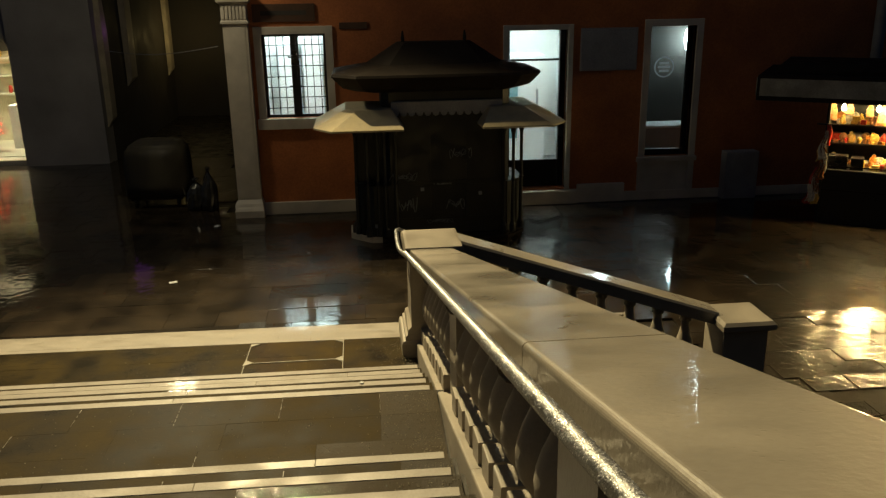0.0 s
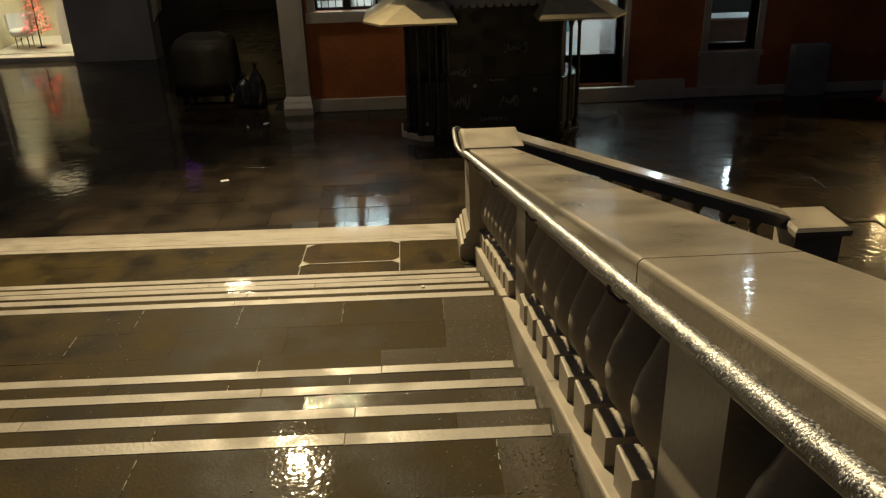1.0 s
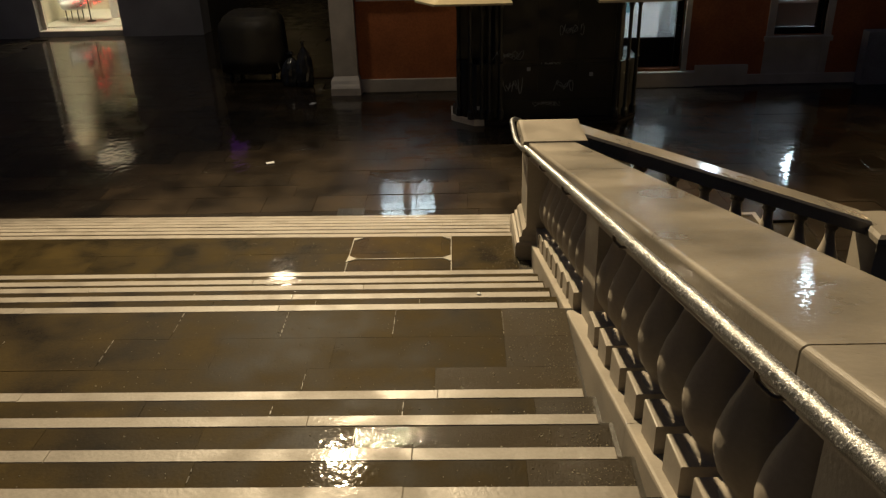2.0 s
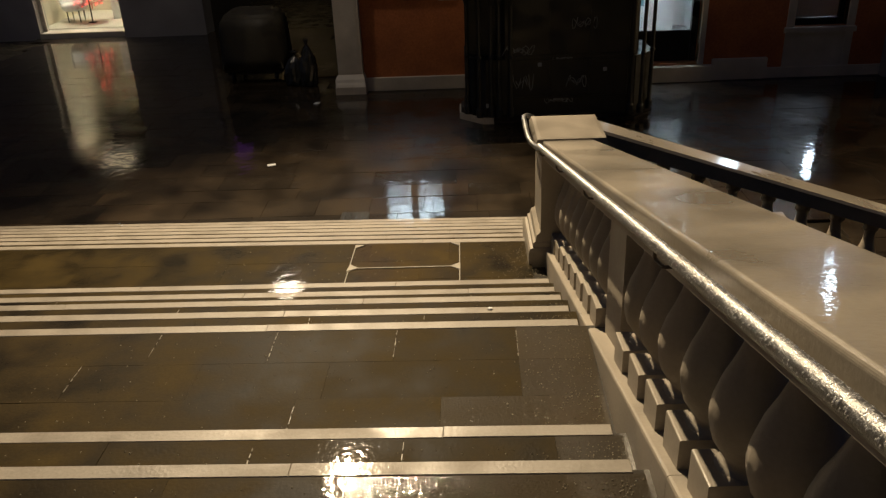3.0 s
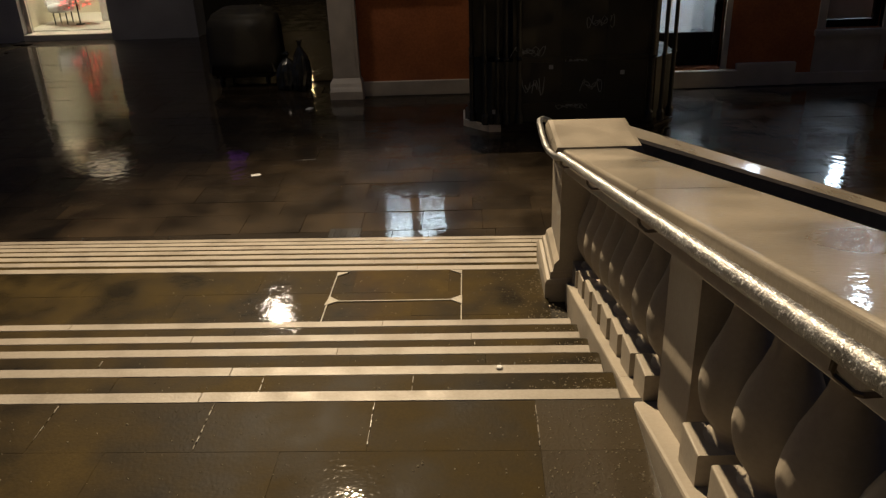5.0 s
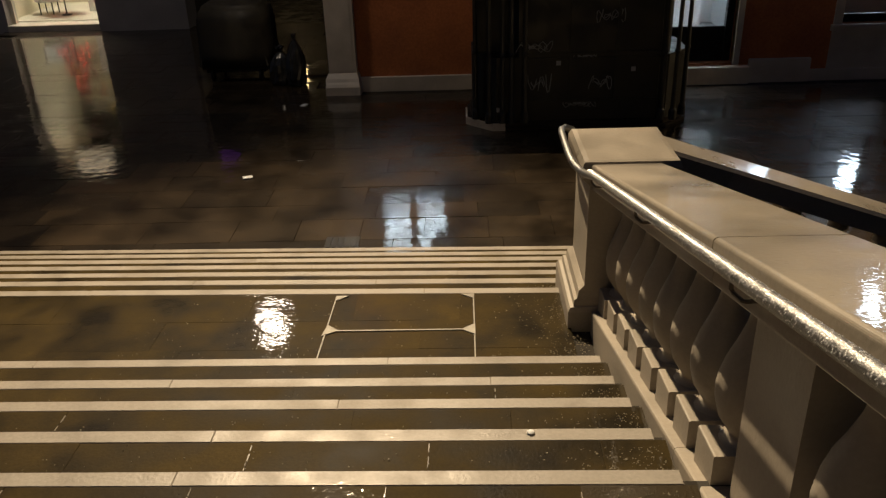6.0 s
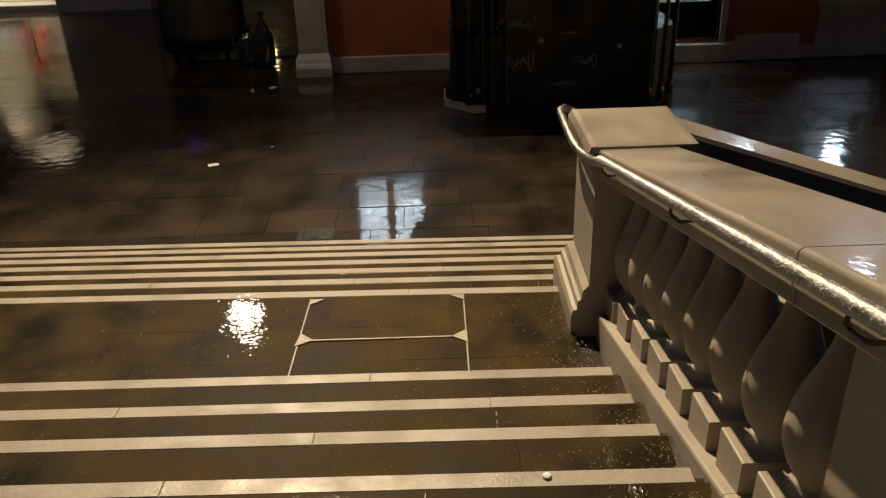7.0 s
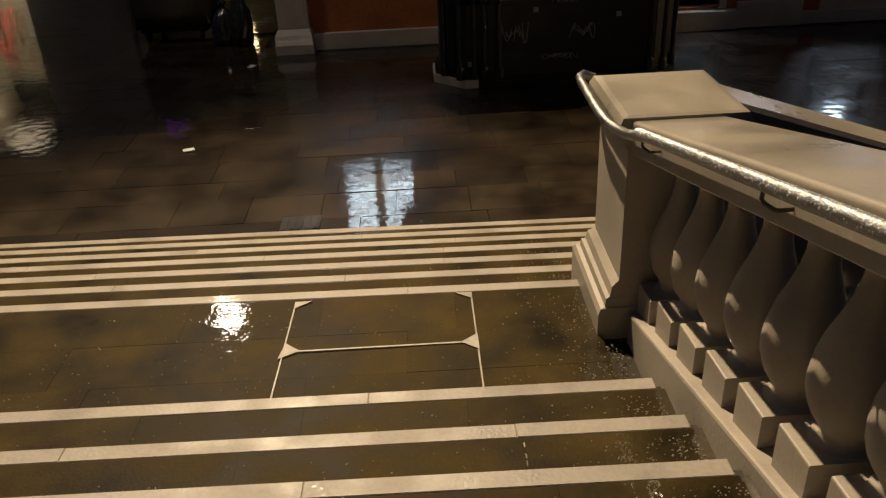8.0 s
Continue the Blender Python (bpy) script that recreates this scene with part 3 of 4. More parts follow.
def ceiling_light(x, y, lx, ly, mat, z=3.9):
    e = empty("ceiling_light", x, y, z, label="flat white ceiling light panel, switched on", category="ceiling light", group="ceiling lights")
    part("housing", box(x - lx - 0.02, x + lx + 0.02, y - ly - 0.02, y + ly + 0.02, z - 0.05, z - 0.002), STRAP, e)
    part("diffuser", box(x - lx, x + lx, y - ly, y + ly, z - 0.075, z - 0.052), mat, e)


for cy in (17.5, 18.35, 19.2, 19.95):
    ceiling_light(-1.1, cy, 0.95, 0.22, TUBE)
for cy in (17.5, 18.3, 19.2):
    ceiling_light(3.5, cy, 0.75, 0.25, TUBE)
SHELF_BLUE = material("blue_grey_front", (0.36, 0.42, 0.46), 0.5, vary=0.1)
for x, w, h in ((-1.75, 0.5, 2.2), (-1.2, 0.45, 2.35), (-0.7, 0.6, 2.15)):
    cab = empty("wall_cabinet", x, 20.0, 1.0, label="pale grey wall cabinet seen through the barred window", category="cabinet", group="wall cabinets")
    part("body", box(x, x + w, 19.8, 20.19, 1.4, h + 0.8, 0.01), SHELF_BLUE, cab)
    part("door", box(x + 0.02, x + w - 0.02, 19.77, 19.795, 1.43, h + 0.77, 0.006), WHITE_WALL, cab)

# shop door with a glazed leaf
door_1 = empty("door_1", 3.5, YW + 0.3, 0.29, label="bright glazed shop door in a dark frame", category="door", kind="structure")
part("frame", box(3.98, 4.098, YW + 0.14, YW + 0.24, 0.27, 3.388), BLACK, door_1)
part("frame", box(2.934, 2.99, YW + 0.14, YW + 0.24, 0.27, 3.388), BLACK, door_1)
part("transom", box(2.992, 3.978, YW + 0.16, YW + 0.22, 2.80, 2.84), BLACK, door_1)
part("kick_panel", box(2.992, 3.978, YW + 0.16, YW + 0.22, 0.27, 0.84), BLACK, door_1)
part("pane", box(2.992, 3.978, YW + 0.18, YW + 0.186, 0.842, 3.386), GLASS, door_1).visible_shadow = False
TEAL = material("teal_panel", (0.16, 0.32, 0.36), 0.5, vary=0.1)
fridge = empty("display_fridge", 3.6, 18.9, 0.25, label="white upright fridge with teal side panel", category="fridge")
part("body", box(3.25, 4.2, 19.0, 19.7, 0.25, 2.75, 0.02), WHITE_WALL, fridge)
part("side_panel", box(3.28, 3.58, 18.985, 18.998, 0.9, 2.6), TEAL, fridge)
part("handle", box(4.0, 4.04, 18.95, 18.998, 1.2, 2.0), STRAP, fridge)

# second shop window, dim inside
window_2 = empty("window_2", 6.2, YW + 0.1, 0.86, label="dim shop window with a round pale emblem on glass", category="window", kind="structure")
part("window_frame", box(6.56, 6.658, YW + 0.14, YW + 0.22, 0.862, 3.418), BLACK, window_2)
part("window_frame", box(5.742, 5.79, YW + 0.14, YW + 0.22, 0.862, 3.418), BLACK, window_2)
part("window_frame", box(5.792, 6.558, YW + 0.14, YW + 0.22, 0.862, 0.98), BLACK, window_2)
part("pane", box(5.792, 6.558, YW + 0.18, YW + 0.186, 0.982, 3.416), GLASS, window_2).visible_shadow = False
# pale emblem glows faintly by itself, though it is no lamp
EMBLEM = material("self_lit_emblem", (0.5, 0.55, 0.6), 0.6, vary=0.1, emit=(0.55, 0.65, 0.75), power=0.12)
bm = bmesh.new()
ring = [[(6.11 + r * math.cos(a), YW + d, 2.62 + r * math.sin(a)) for a in [2 * math.pi * i / 28 for i in range(28)]] for r, d in ((0.205, 0.172), (0.205, 0.168), (0.175, 0.168), (0.175, 0.172))]
vs = [[bm.verts.new(c) for c in r] for r in ring]
for a, b in zip(vs, vs[1:] + vs[:1]):
    for i in range(28):
        bm.faces.new((a[i], a[(i + 1) % 28], b[(i + 1) % 28], b[i]))
part("emblem_ring", bm, EMBLEM, window_2)
for dz, w in ((0.075, 0.10), (0.0, 0.13), (-0.075, 0.10)):
    part("emblem_bar", box(6.11 - w, 6.11 + w, YW + 0.168, YW + 0.172, 2.62 + dz - 0.024, 2.62 + dz + 0.024), EMBLEM, window_2)
pend = empty("pendant_lamp", 7.93, 19.9, 2.98, label="glowing bluish white pendant lamp in the shop", category="lamp")
part("shade", lathe([(0.02, -0.32), (0.14, -0.27), (0.20, -0.05), (0.18, 0.15), (0.11, 0.27), (0.03, 0.31)], 16, 7.93, 19.9, 2.98), glow("globe_light", (0.72, 0.85, 1.0), 36), pend, smooth=True)
part("cord", box(7.925, 7.935, 19.895, 19.905, 3.29, 3.9), BLACK, pend)
counter = empty("shop_counter", 6.4, 18.6, 0.25, label="pale grey shop counter behind the glass", category="counter")
part("body", box(5.3, 7.6, 18.3, 18.9, 0.25, 1.15, 0.01), STRAP, counter)
part("top", box(5.25, 7.65, 18.25, 18.95, 1.152, 1.2, 0.008), WHITE_WALL, counter)

# boards on the wall
sign = empty("notice_board", 4.9, YW, 2.6, label="blank pale grey notice board on orange wall", category="board")
part("panel", box(4.365, 5.455, YW - 0.04, YW - 0.003, 2.617, 3.39, 0.006), STRAP, sign)
part("rim", box(4.345, 5.475, YW - 0.03, YW - 0.004, 2.597, 3.41), GREY_PLASTER, sign)
name_board = empty("name_board", -1.28, YW, 3.63, label="brown painted name board with unreadable letters", category="sign")
BROWN = material("brown_board", (0.10, 0.05, 0.03), 0.7)
part("panel", box(-1.85, -0.71, YW - 0.03, YW - 0.003, 3.63, 3.95, 0.006), BROWN, name_board)
part("letter_bar", box(-1.70, -0.86, YW - 0.034, YW - 0.031, 3.75, 3.83), DARK_OR_SHADE, name_board)
plate = empty("wall_plate", 0, YW, 3.5, label="small dark plate on orange wall", category="plate")
part("panel", box(-0.27, 0.25, YW - 0.02, YW - 0.003, 3.48, 3.60, 0.004), BROWN, plate)
util = empty("utility_cabinet", 7.7, YW, 0, label="grey-blue metal utility cabinet at the wall", category="cabinet")
part("body", box(7.36, 8.04, YW - 0.30, YW - 0.045, -0.03, 0.95, 0.012), STRAP, util)
part("door", box(7.40, 8.0, YW - 0.312, YW - 0.302, 0.06, 0.90, 0.004), STRAP, util)
pipe = empty("drain_pipe", 10.3, YW, 0, label="grey drain pipe on the house wall", category="pipe")
part("tube", lathe([(0.11, -0.03), (0.11, 8.9)], 12, 10.35, YW - 0.14, 0), STRAP, pipe, smooth=True)

# ---------- buildings round the alley ----------
SHOP_CREAM = material("cream_shop_wall", (0.72, 0.66, 0.52), 0.7, vary=0.1, scale=3)
far_house = empty("shop_house", -10, 22.5, 0, label="dark grey house with arched lit shop front", category="house", kind="structure")
bm = bmesh.new()
add_box(bm, -30, -10.72, 22.5, 23.0, -0.05, 9)
add_box(bm, -8.50, -6.45, 22.3, 23.0, -0.05, 9)
part("wall", bm, GREY_PLASTER, far_house)
bm = bmesh.new()
N = 14
cx, cz, rr = -9.61, 2.55, 1.11
arc = [(cx + rr * math.cos(math.pi * i / N), cz + rr * math.sin(math.pi * i / N)) for i in range(N + 1)]
part("arch_wall", prism([(-10.72, 9), (-10.72, 2.55)] + [p for p in reversed(arc)][1:-1] + [(-8.50, 2.55), (-8.50, 9)], 22.5, 23.0, "y"), GREY_PLASTER, far_house)
# alley side near black: the unlit alley is put into its colour
part("side_wall", box(-6.85, -6.45, 23.0, 40, -0.05, 9), DARK_OR_SHADE, far_house)
part("roof", box(-30.3, -6.2, 22.1, 40, 9, 9.2), DARK_OR_SHADE, far_house)
part("shop_floor", box(-10.9, -8.3, 22.95, 25.6, -0.03, 0.16), ISTRIAN_BRIGHTENED, far_house)
part("shop_back", box(-10.9, -8.3, 25.6, 25.7, 0, 4), SHOP_CREAM, far_house)
part("shop_side", box(-10.98, -10.9, 23.0, 25.7, 0, 4), SHOP_CREAM, far_house)
part("shop_side", box(-8.3, -8.22, 23.0, 25.7, 0, 4), SHOP_CREAM, far_house)
# near-black ceiling and added back-wall panel dim the shop's mirror image in the paving
part("shop_ceiling", box(-10.98, -8.22, 23.0, 25.7, 3.9, 4), DARK_OR_SHADE, far_house)
part("dimming_panel", box(-10.85, -8.35, 25.5, 25.58, 2.7, 3.85), DARK_OR_SHADE, far_house)
part("shop_sill", box(-10.72, -8.50, 22.46, 23.0, -0.03, 0.14, 0.01), ISTRIAN_BRIGHTENED, far_house)
part("shop_frame", box(-10.72, -10.62, 22.7, 22.78, 0.14, 2.55), ISTRIAN_BRIGHTENED, far_house)
part("shop_frame", box(-8.60, -8.50, 22.7, 22.78, 0.14, 2.55), ISTRIAN_BRIGHTENED, far_house)
e = empty("shop_lamp", -9.6, 24.0, 3.9, label="warm white shop ceiling light, switched on", category="ceiling light")
part("diffuser", box(-9.45, -8.45, 23.25, 24.6, 3.84, 3.88), SHOPLIGHT, e)
part("diffuser", box(-10.75, -9.75, 23.25, 24.6, 3.84, 3.88), SHOPLIGHT, e)
lamp("shop_downlight", "AREA", pose(-9.6, 23.95, 3.82), 85, (1.0, 0.86, 0.62), size=(2.2, 1.2), spread=110)
part("track", box(-9.70, -9.50, 23.3, 24.55, 3.86, 3.898), BLACK, e)
alley = empty("alley_house", -4, 30, 0, label="plain house closing the narrow alley, its shade coloured near black", category="house", kind="structure")
# end wall takes the alley's darkness as a near-black colour
part("wall", box(-12, 2, 31.0, 31.4, -0.05, 12), DARK_OR_SHADE, alley)


# unseen wall behind the bridge, added to keep sky light off the balusters
rear = empty("sky_blocker", 0, -15, 0, label="plain dark wall, unseen, added to block sky light", category="house", kind="structure")
part("wall", box(-45, 45, -15.6, -15, -0.9, 15), DARK_OR_SHADE, rear)

# ---------- the closed newspaper kiosk ----------
kiosk = empty("kiosk", 1.35, 15.0, 0, label="closed dark green newspaper kiosk with flared roof", category="kiosk")


def octagon(x0, x1, y0, y1, c, z):
    return [(x0 + c, y0, z), (x1 - c, y0, z), (x1, y0 + c, z), (x1, y1 - c, z), (x1 - c, y1, z), (x0 + c, y1, z), (x0, y1 - c, z), (x0, y0 + c, z)]


bm = bmesh.new()
loft(bm, [octagon(-0.13, 2.84, 14.32, 15.78, 0.33, z) for z in (-0.03, 0.10)])
part("base", bm, KIOSK_ROOF, kiosk)
bm = bmesh.new()
loft(bm, [octagon(-0.10, 2.85, 14.36, 15.75, 0.32, z) for z in (0.10, 0.98)])
part("lower_body", bm, KIOSK, kiosk)
bm = bmesh.new()
loft(bm, [octagon(0.40, 2.56, 14.36, 15.75, 0.12, z) for z in (0.98, 2.62)])
part("body", bm, KIOSK, kiosk)
bm = bmesh.new()
loft(bm, [octagon(0.0, 2.72, 14.33, 15.75, 0.30, 2.55), octagon(-0.22, 2.92, 14.15, 15.9, 0.34, 2.62), octagon(-0.40, 3.08, 13.95, 16.1, 0.40, 2.82), octagon(-0.38, 3.06, 13.97, 16.08, 0.40, 2.86),
          octagon(0.20, 2.5, 14.45, 15.6, 0.36, 2.98), octagon(0.72, 1.98, 14.85, 15.2, 0.12, 3.32)])
part("roof", bm, KIOSK_ROOF, kiosk)
part("finial", lathe([(0.03, 0), (0.03, 0.1), (0.012, 0.2)], 8, 0.82, 15.0, 3.3), KIOSK_ROOF, kiosk)
part("finial", lathe([(0.03, 0), (0.03, 0.1), (0.012, 0.2)], 8, 1.88, 15.0, 3.3), KIOSK_ROOF, kiosk)
part("shutter", box(0.62, 2.45, 14.335, 14.365, 0.35, 2.18), KIOSK, kiosk)
part("fascia", box(0.56, 2.42, 14.28, 14.36, 2.22, 2.40, 0.01), STRAP, kiosk, "grey fascia with scalloped lower edge")
for x0, x1, nm in ((-0.04, 0.41, "corner_panel"), (2.55, 2.62, "corner_panel")):
    part(nm, box(x0, x1, 14.72, 14.75, 0.97, 2.01), KIOSK, kiosk)
part("side_panel", box(-0.06, -0.03, 14.755, 15.5, 0.97, 2.01), KIOSK, kiosk)
for x in (-0.06, 0.12, 0.30, 0.42, 0.60, 2.46, 2.62, 2.80):
    part("colonnette", lathe([(0.055, 0), (0.055, 0.12), (0.035, 0.16), (0.03, 0.9), (0.045, 0.93), (0.03, 0.97), (0.028, 1.7), (0.05, 1.78), (0.05, 1.85)], 10, x, 14.30 + (0.22 if x in (-0.06, 2.80) else 0), 0.1), KIOSK, kiosk)


def canopy(flip):
    """A faceted canopy round a corner of the kiosk."""
    bm = bmesh.new()
    top = [(-0.20, 15.3), (-0.20, 14.30), (0.0, 14.10), (0.56, 14.10), (0.56, 15.3)]
    low = [(-0.72, 15.3), (-0.72, 14.15), (-0.42, 13.72), (0.74, 13.72), (0.74, 15.3)]
    if flip:
        top, low = [(2.75 - x, y) for x, y in top], [(2.75 - x, y) for x, y in low]
    loft(bm, [[(x, y, 2.0) for x, y in low], [(x, y, 2.03) for x, y in low], [(x, y, 2.30) for x, y in top]])
    bmesh.ops.recalc_face_normals(bm, faces=bm.faces)
    return bm


part("canopy", canopy(False), CANVAS, kiosk, "cream faceted canopy")
part("canopy", canopy(True), CANVAS, kiosk, "cream faceted canopy")

# ---------- the souvenir stall ----------
STALL_GREY = material("dull_grey_paint", (0.30, 0.29, 0.26), 0.65, vary=0.35, scale=3)
stall = empty("souvenir_stall", 8.24, 14.40, 0, -33, label="dark souvenir stall with lit goods under its roof", category="stall")
bpy.context.view_layer.update()
SM = pose(8.24, 14.40, 0, 0, 0, -33)


def sbox(x0, x1, y0, y1, z0, z1, ch=0.0):
    bm = bmesh.new()
    add_box(bm, x0, x1, y0, y1, z0, z1, ch, SM)
    return bm


part("left_wall", sbox(0, 0.05, 0, 1.25, 0.0, 2.2), KIOSK, stall)
part("back_wall", sbox(0.05, 3.0, 1.2, 1.25, 0.0, 2.2), KIOSK, stall)
part("right_wall", sbox(3.0, 3.05, 0, 1.25, 0.0, 2.2), KIOSK, stall)
part("counter", sbox(0.05, 3.0, 0.02, 1.2, 0.0, 0.98, 0.01), KIOSK, stall)
part("roof", sbox(-1.15, 3.4, -0.55, 1.6, 2.22, 2.66, 0.02), KIOSK_ROOF, stall)
part("roof_cap", sbox(-0.9, 3.2, -0.3, 1.4, 2.66, 2.84, 0.1), KIOSK_ROOF, stall)


for z in (0.62, 1.05):
    part("counter_rail", sbox(0.02, 3.0, 0.0, 0.018, z - 0.02, z + 0.0), KIOSK_ROOF, stall)
part("fascia", sbox(-1.10, 3.35, -0.57, -0.552, 2.30, 2.60), STALL_GREY, stall, "dull grey roof fascia")
part("fascia", sbox(-1.17, -1.152, -0.5, 1.55, 2.30, 2.60), STALL_GREY, stall, "dull grey roof fascia")
for z in (1.32, 1.66):
    part("shelf", sbox(0.06, 2.98, 0.75, 1.19, z, z + 0.02), KIOSK_ROOF, stall)
lamp("stall_light", "POINT", SM @ pose(1.0, 0.25, 1.95), 190, (1.0, 0.70, 0.34), radius=0.09)
GOODS = [material("goods_" + nme, c, 0.35, vary=0.2, scale=20) for nme, c in
         (("gold", (0.65, 0.42, 0.10)), ("red", (0.5, 0.04, 0.03)), ("white", (0.7, 0.66, 0.58)), ("brown", (0.22, 0.10, 0.04)), ("orange", (0.65, 0.22, 0.04)))]
for i in range(5):
    x = 0.25 + i * 0.55
    bulb = empty("light_bulb", *(SM @ Vector((x, 0.12, 2.1))), label="bare warm light bulb hanging in the stall", category="bulb", group="stall bulbs")
    bm = lathe([(0.012, 0.07), (0.014, 0.03), (0.032, 0.0), (0.036, -0.02), (0.025, -0.045), (0.006, -0.055)][::-1], 10)
    bm.transform(SM @ pose(x, 0.12, 2.08))
    part("globe", bm, BULB, bulb, smooth=True)
    bm = lathe([(0.016, 0.065), (0.016, 0.12)], 8)
    bm.transform(SM @ pose(x, 0.12, 2.08))
    part("socket", bm, BLACK, bulb)


def souvenir(x, y, z, kind, mat, s):
    """A small good on the stall: a bell-shaped jar, a box or a round mask."""
    w = SM @ Vector((x, y, z))
    if kind == 0:
        ob = mesh_object("souvenir_jar", lathe([(0.4 * s, 0), (0.5 * s, 0.25 * s), (0.42 * s, 0.8 * s), (0.2 * s, 1.0 * s), (0.24 * s, 1.15 * s), (0.1 * s, 1.25 * s)], 10), mat, True)
        lab = "small shiny souvenir jar on the stall counter"
    elif kind == 1:
        ob = mesh_object("souvenir_box", box(-0.5 * s, 0.5 * s, -0.35 * s, 0.35 * s, 0, 0.9 * s, 0.01), mat)
        lab = "small coloured souvenir box on the stall counter"
    else:
        ob = mesh_object("souvenir_globe", lathe([(0.3 * s, 0), (0.34 * s, 0.2 * s), (0.25 * s, 0.24 * s), (0.48 * s, 0.5 * s), (0.5 * s, 0.75 * s), (0.35 * s, 1.05 * s), (0.1 * s, 1.18 * s)], 12), mat, True)
        lab = "small round souvenir globe on the stall shelf"
    ob.matrix_world = pose(*w, 0, 0, -33 + rng.uniform(-25, 25))
    tagged(ob, lab, "souvenir", group="souvenirs on the stall")


for z, y, n in ((0.985, 0.18, 30), (0.985, 0.42, 34), (0.985, 0.62, 30), (1.345, 0.82, 34), (1.345, 1.08, 24), (1.685, 0.86, 34), (1.685, 1.06, 24)):
    for i in range(n):
        x = 0.18 + i * 2.7 / n + rng.uniform(-0.03, 0.03)
        if z < 1 and y < 0.3 and x < 0.75:
            continue
        souvenir(x, y + rng.uniform(-0.05, 0.05), z, rng.randrange(3), GOODS[rng.choice((0, 0, 0, 2, 2, 3, 3, 3, 1, 4))], rng.uniform(0.05, 0.17))
for i in range(11):
    x = 0.12 + i * 0.27 + rng.uniform(-0.05, 0.05)
    w, h = rng.uniform(0.06, 0.11), rng.uniform(0.14, 0.30)
    bm = bmesh.new()
    loft(bm, [[(x - w * f, 0.30 - d, z), (x + w * f, 0.30 - d, z), (x + w * f, 0.30 + d, z), (x - w * f, 0.30 + d, z)]
              for f, d, z in ((0.7, 0.02, 2.08 - h), (1.0, 0.05, 2.10 - h), (0.9, 0.045, 2.10 - 0.4 * h), (0.5, 0.02, 2.10), (0.08, 0.006, 2.17), (0.08, 0.006, 2.218))], SM)
    ob = mesh_object("hanging_bag", bm, GOODS[3])
    tagged(ob, "small brown cloth bag hanging under the stall roof", "bag", group="bags on the stall")
crate = empty("display_bin", *(SM @ Vector((0.35, 0.15, 0.985))), label="black display bin on the stall counter", category="bin")
part("body", sbox(0.10, 0.42, 0.06, 0.32, 0.985, 1.22, 0.01), BLACK, crate)
part("body", sbox(0.47, 0.68, 0.06, 0.30, 0.985, 1.20, 0.01), BLACK, crate)
# scarves bunched on the corner of the stall
cloth_rng = random.Random(19)
CLOTHS = (("red", 1), ("pale patterned", 2), ("brown patterned", 3), ("pale patterned", 2), ("dull gold", 0), ("pale patterned", 2), ("orange red", 4), ("brown patterned", 3))
for k in range(15):
    word, mi = CLOTHS[k % 8] if k < 13 else CLOTHS[0]
    top = 1.78 - 0.098 * k + cloth_rng.uniform(-0.04, 0.04)
    low = max(0.34, top - cloth_rng.uniform(0.22, 0.42))
    mid = 0.05 - 0.012 * k + cloth_rng.uniform(-0.05, 0.05)
    wide = cloth_rng.uniform(0.05, 0.085)
    rings = []
    for j in range(6):
        t = j / 5
        z = top + (low - top) * t
        c = mid + 0.025 * math.sin(5 * t + k)
        w = wide * (0.45 + 0.75 * t)
        line = [(c - w + 2 * w * i / 8, -0.06 - 0.008 * k % 0.03 - 0.016 * math.sin(i * 1.9 + k + 2 * t), z + 0.015 * math.sin(i * 1.3 + k)) for i in range(9)]
        rings.append([Vector(p) for p in line] + [Vector((p[0], p[1] + 0.012, p[2])) for p in reversed(line)])
    bm = bmesh.new()
    loft(bm, rings)
    bm.transform(SM)
    bmesh.ops.recalc_face_normals(bm, faces=bm.faces)
    ob = mesh_object("scarf", bm, GOODS[mi], True)
    tagged(ob, word + " scarf hanging on the stall corner", "scarf", group="scarves on the stall")
hook = empty("scarf_rack", *(SM @ Vector((0.02, -0.04, 1.8))), label="thin dark rack holding scarves at stall corner", category="rack")
part("bar", sbox(-0.14, 0.22, -0.07, -0.03, 1.78, 1.80), BLACK, hook)
part("upright", sbox(0.02, 0.045, -0.045, -0.002, 0.0, 1.78), BLACK, hook)

# ---------- shop front with a lit tree ----------
RED = material("red_foil", (0.45, 0.015, 0.02), 0.35, vary=0.4, scale=30)
SPARK = glow("red_fairy_light", (1.0, 0.08, 0.06), 7)
tree = empty("christmas_tree", -9.85, 23.7, 0.16, label="small red christmas tree with fairy lights in shop window", category="christmas tree")
part("trunk", lathe([(0.12, 0), (0.12, 0.02), (0.018, 0.03), (0.014, 1.5)], 8, -9.85, 23.7, 0.16), BLACK, tree)
bm, fl = bmesh.new(), bmesh.new()
for i in range(900):
    h = rng.random() ** 1.4
    r = (0.42 * (1 - h) + 0.03) * rng.uniform(0.45, 1.0)
    a = rng.uniform(0, 6.283)
    c = Vector((-9.85 + r * math.cos(a), 23.7 + r * math.sin(a), 0.62 + 1.15 * h + rng.uniform(-0.05, 0.05)))
    d = Vector((math.cos(a), math.sin(a), rng.uniform(-0.5, 0.4))).normalized()
    u = d.cross(Vector((0, 0, 1))).normalized() * 0.018
    v = [bm.verts.new(q) for q in (c - 0.01 * d, c + u + 0.04 * d, c + 0.10 * d, c - u + 0.04 * d)]
    bm.faces.new(v)
    if i % 14 == 0:
        add_box(fl, c.x - 0.01, c.x + 0.01, c.y - 0.03, c.y - 0.01, c.z - 0.01, c.z + 0.01)
part("crown", bm, RED, tree)
tagged(part("fairy_lights", fl, SPARK, tree), kind="stuff")
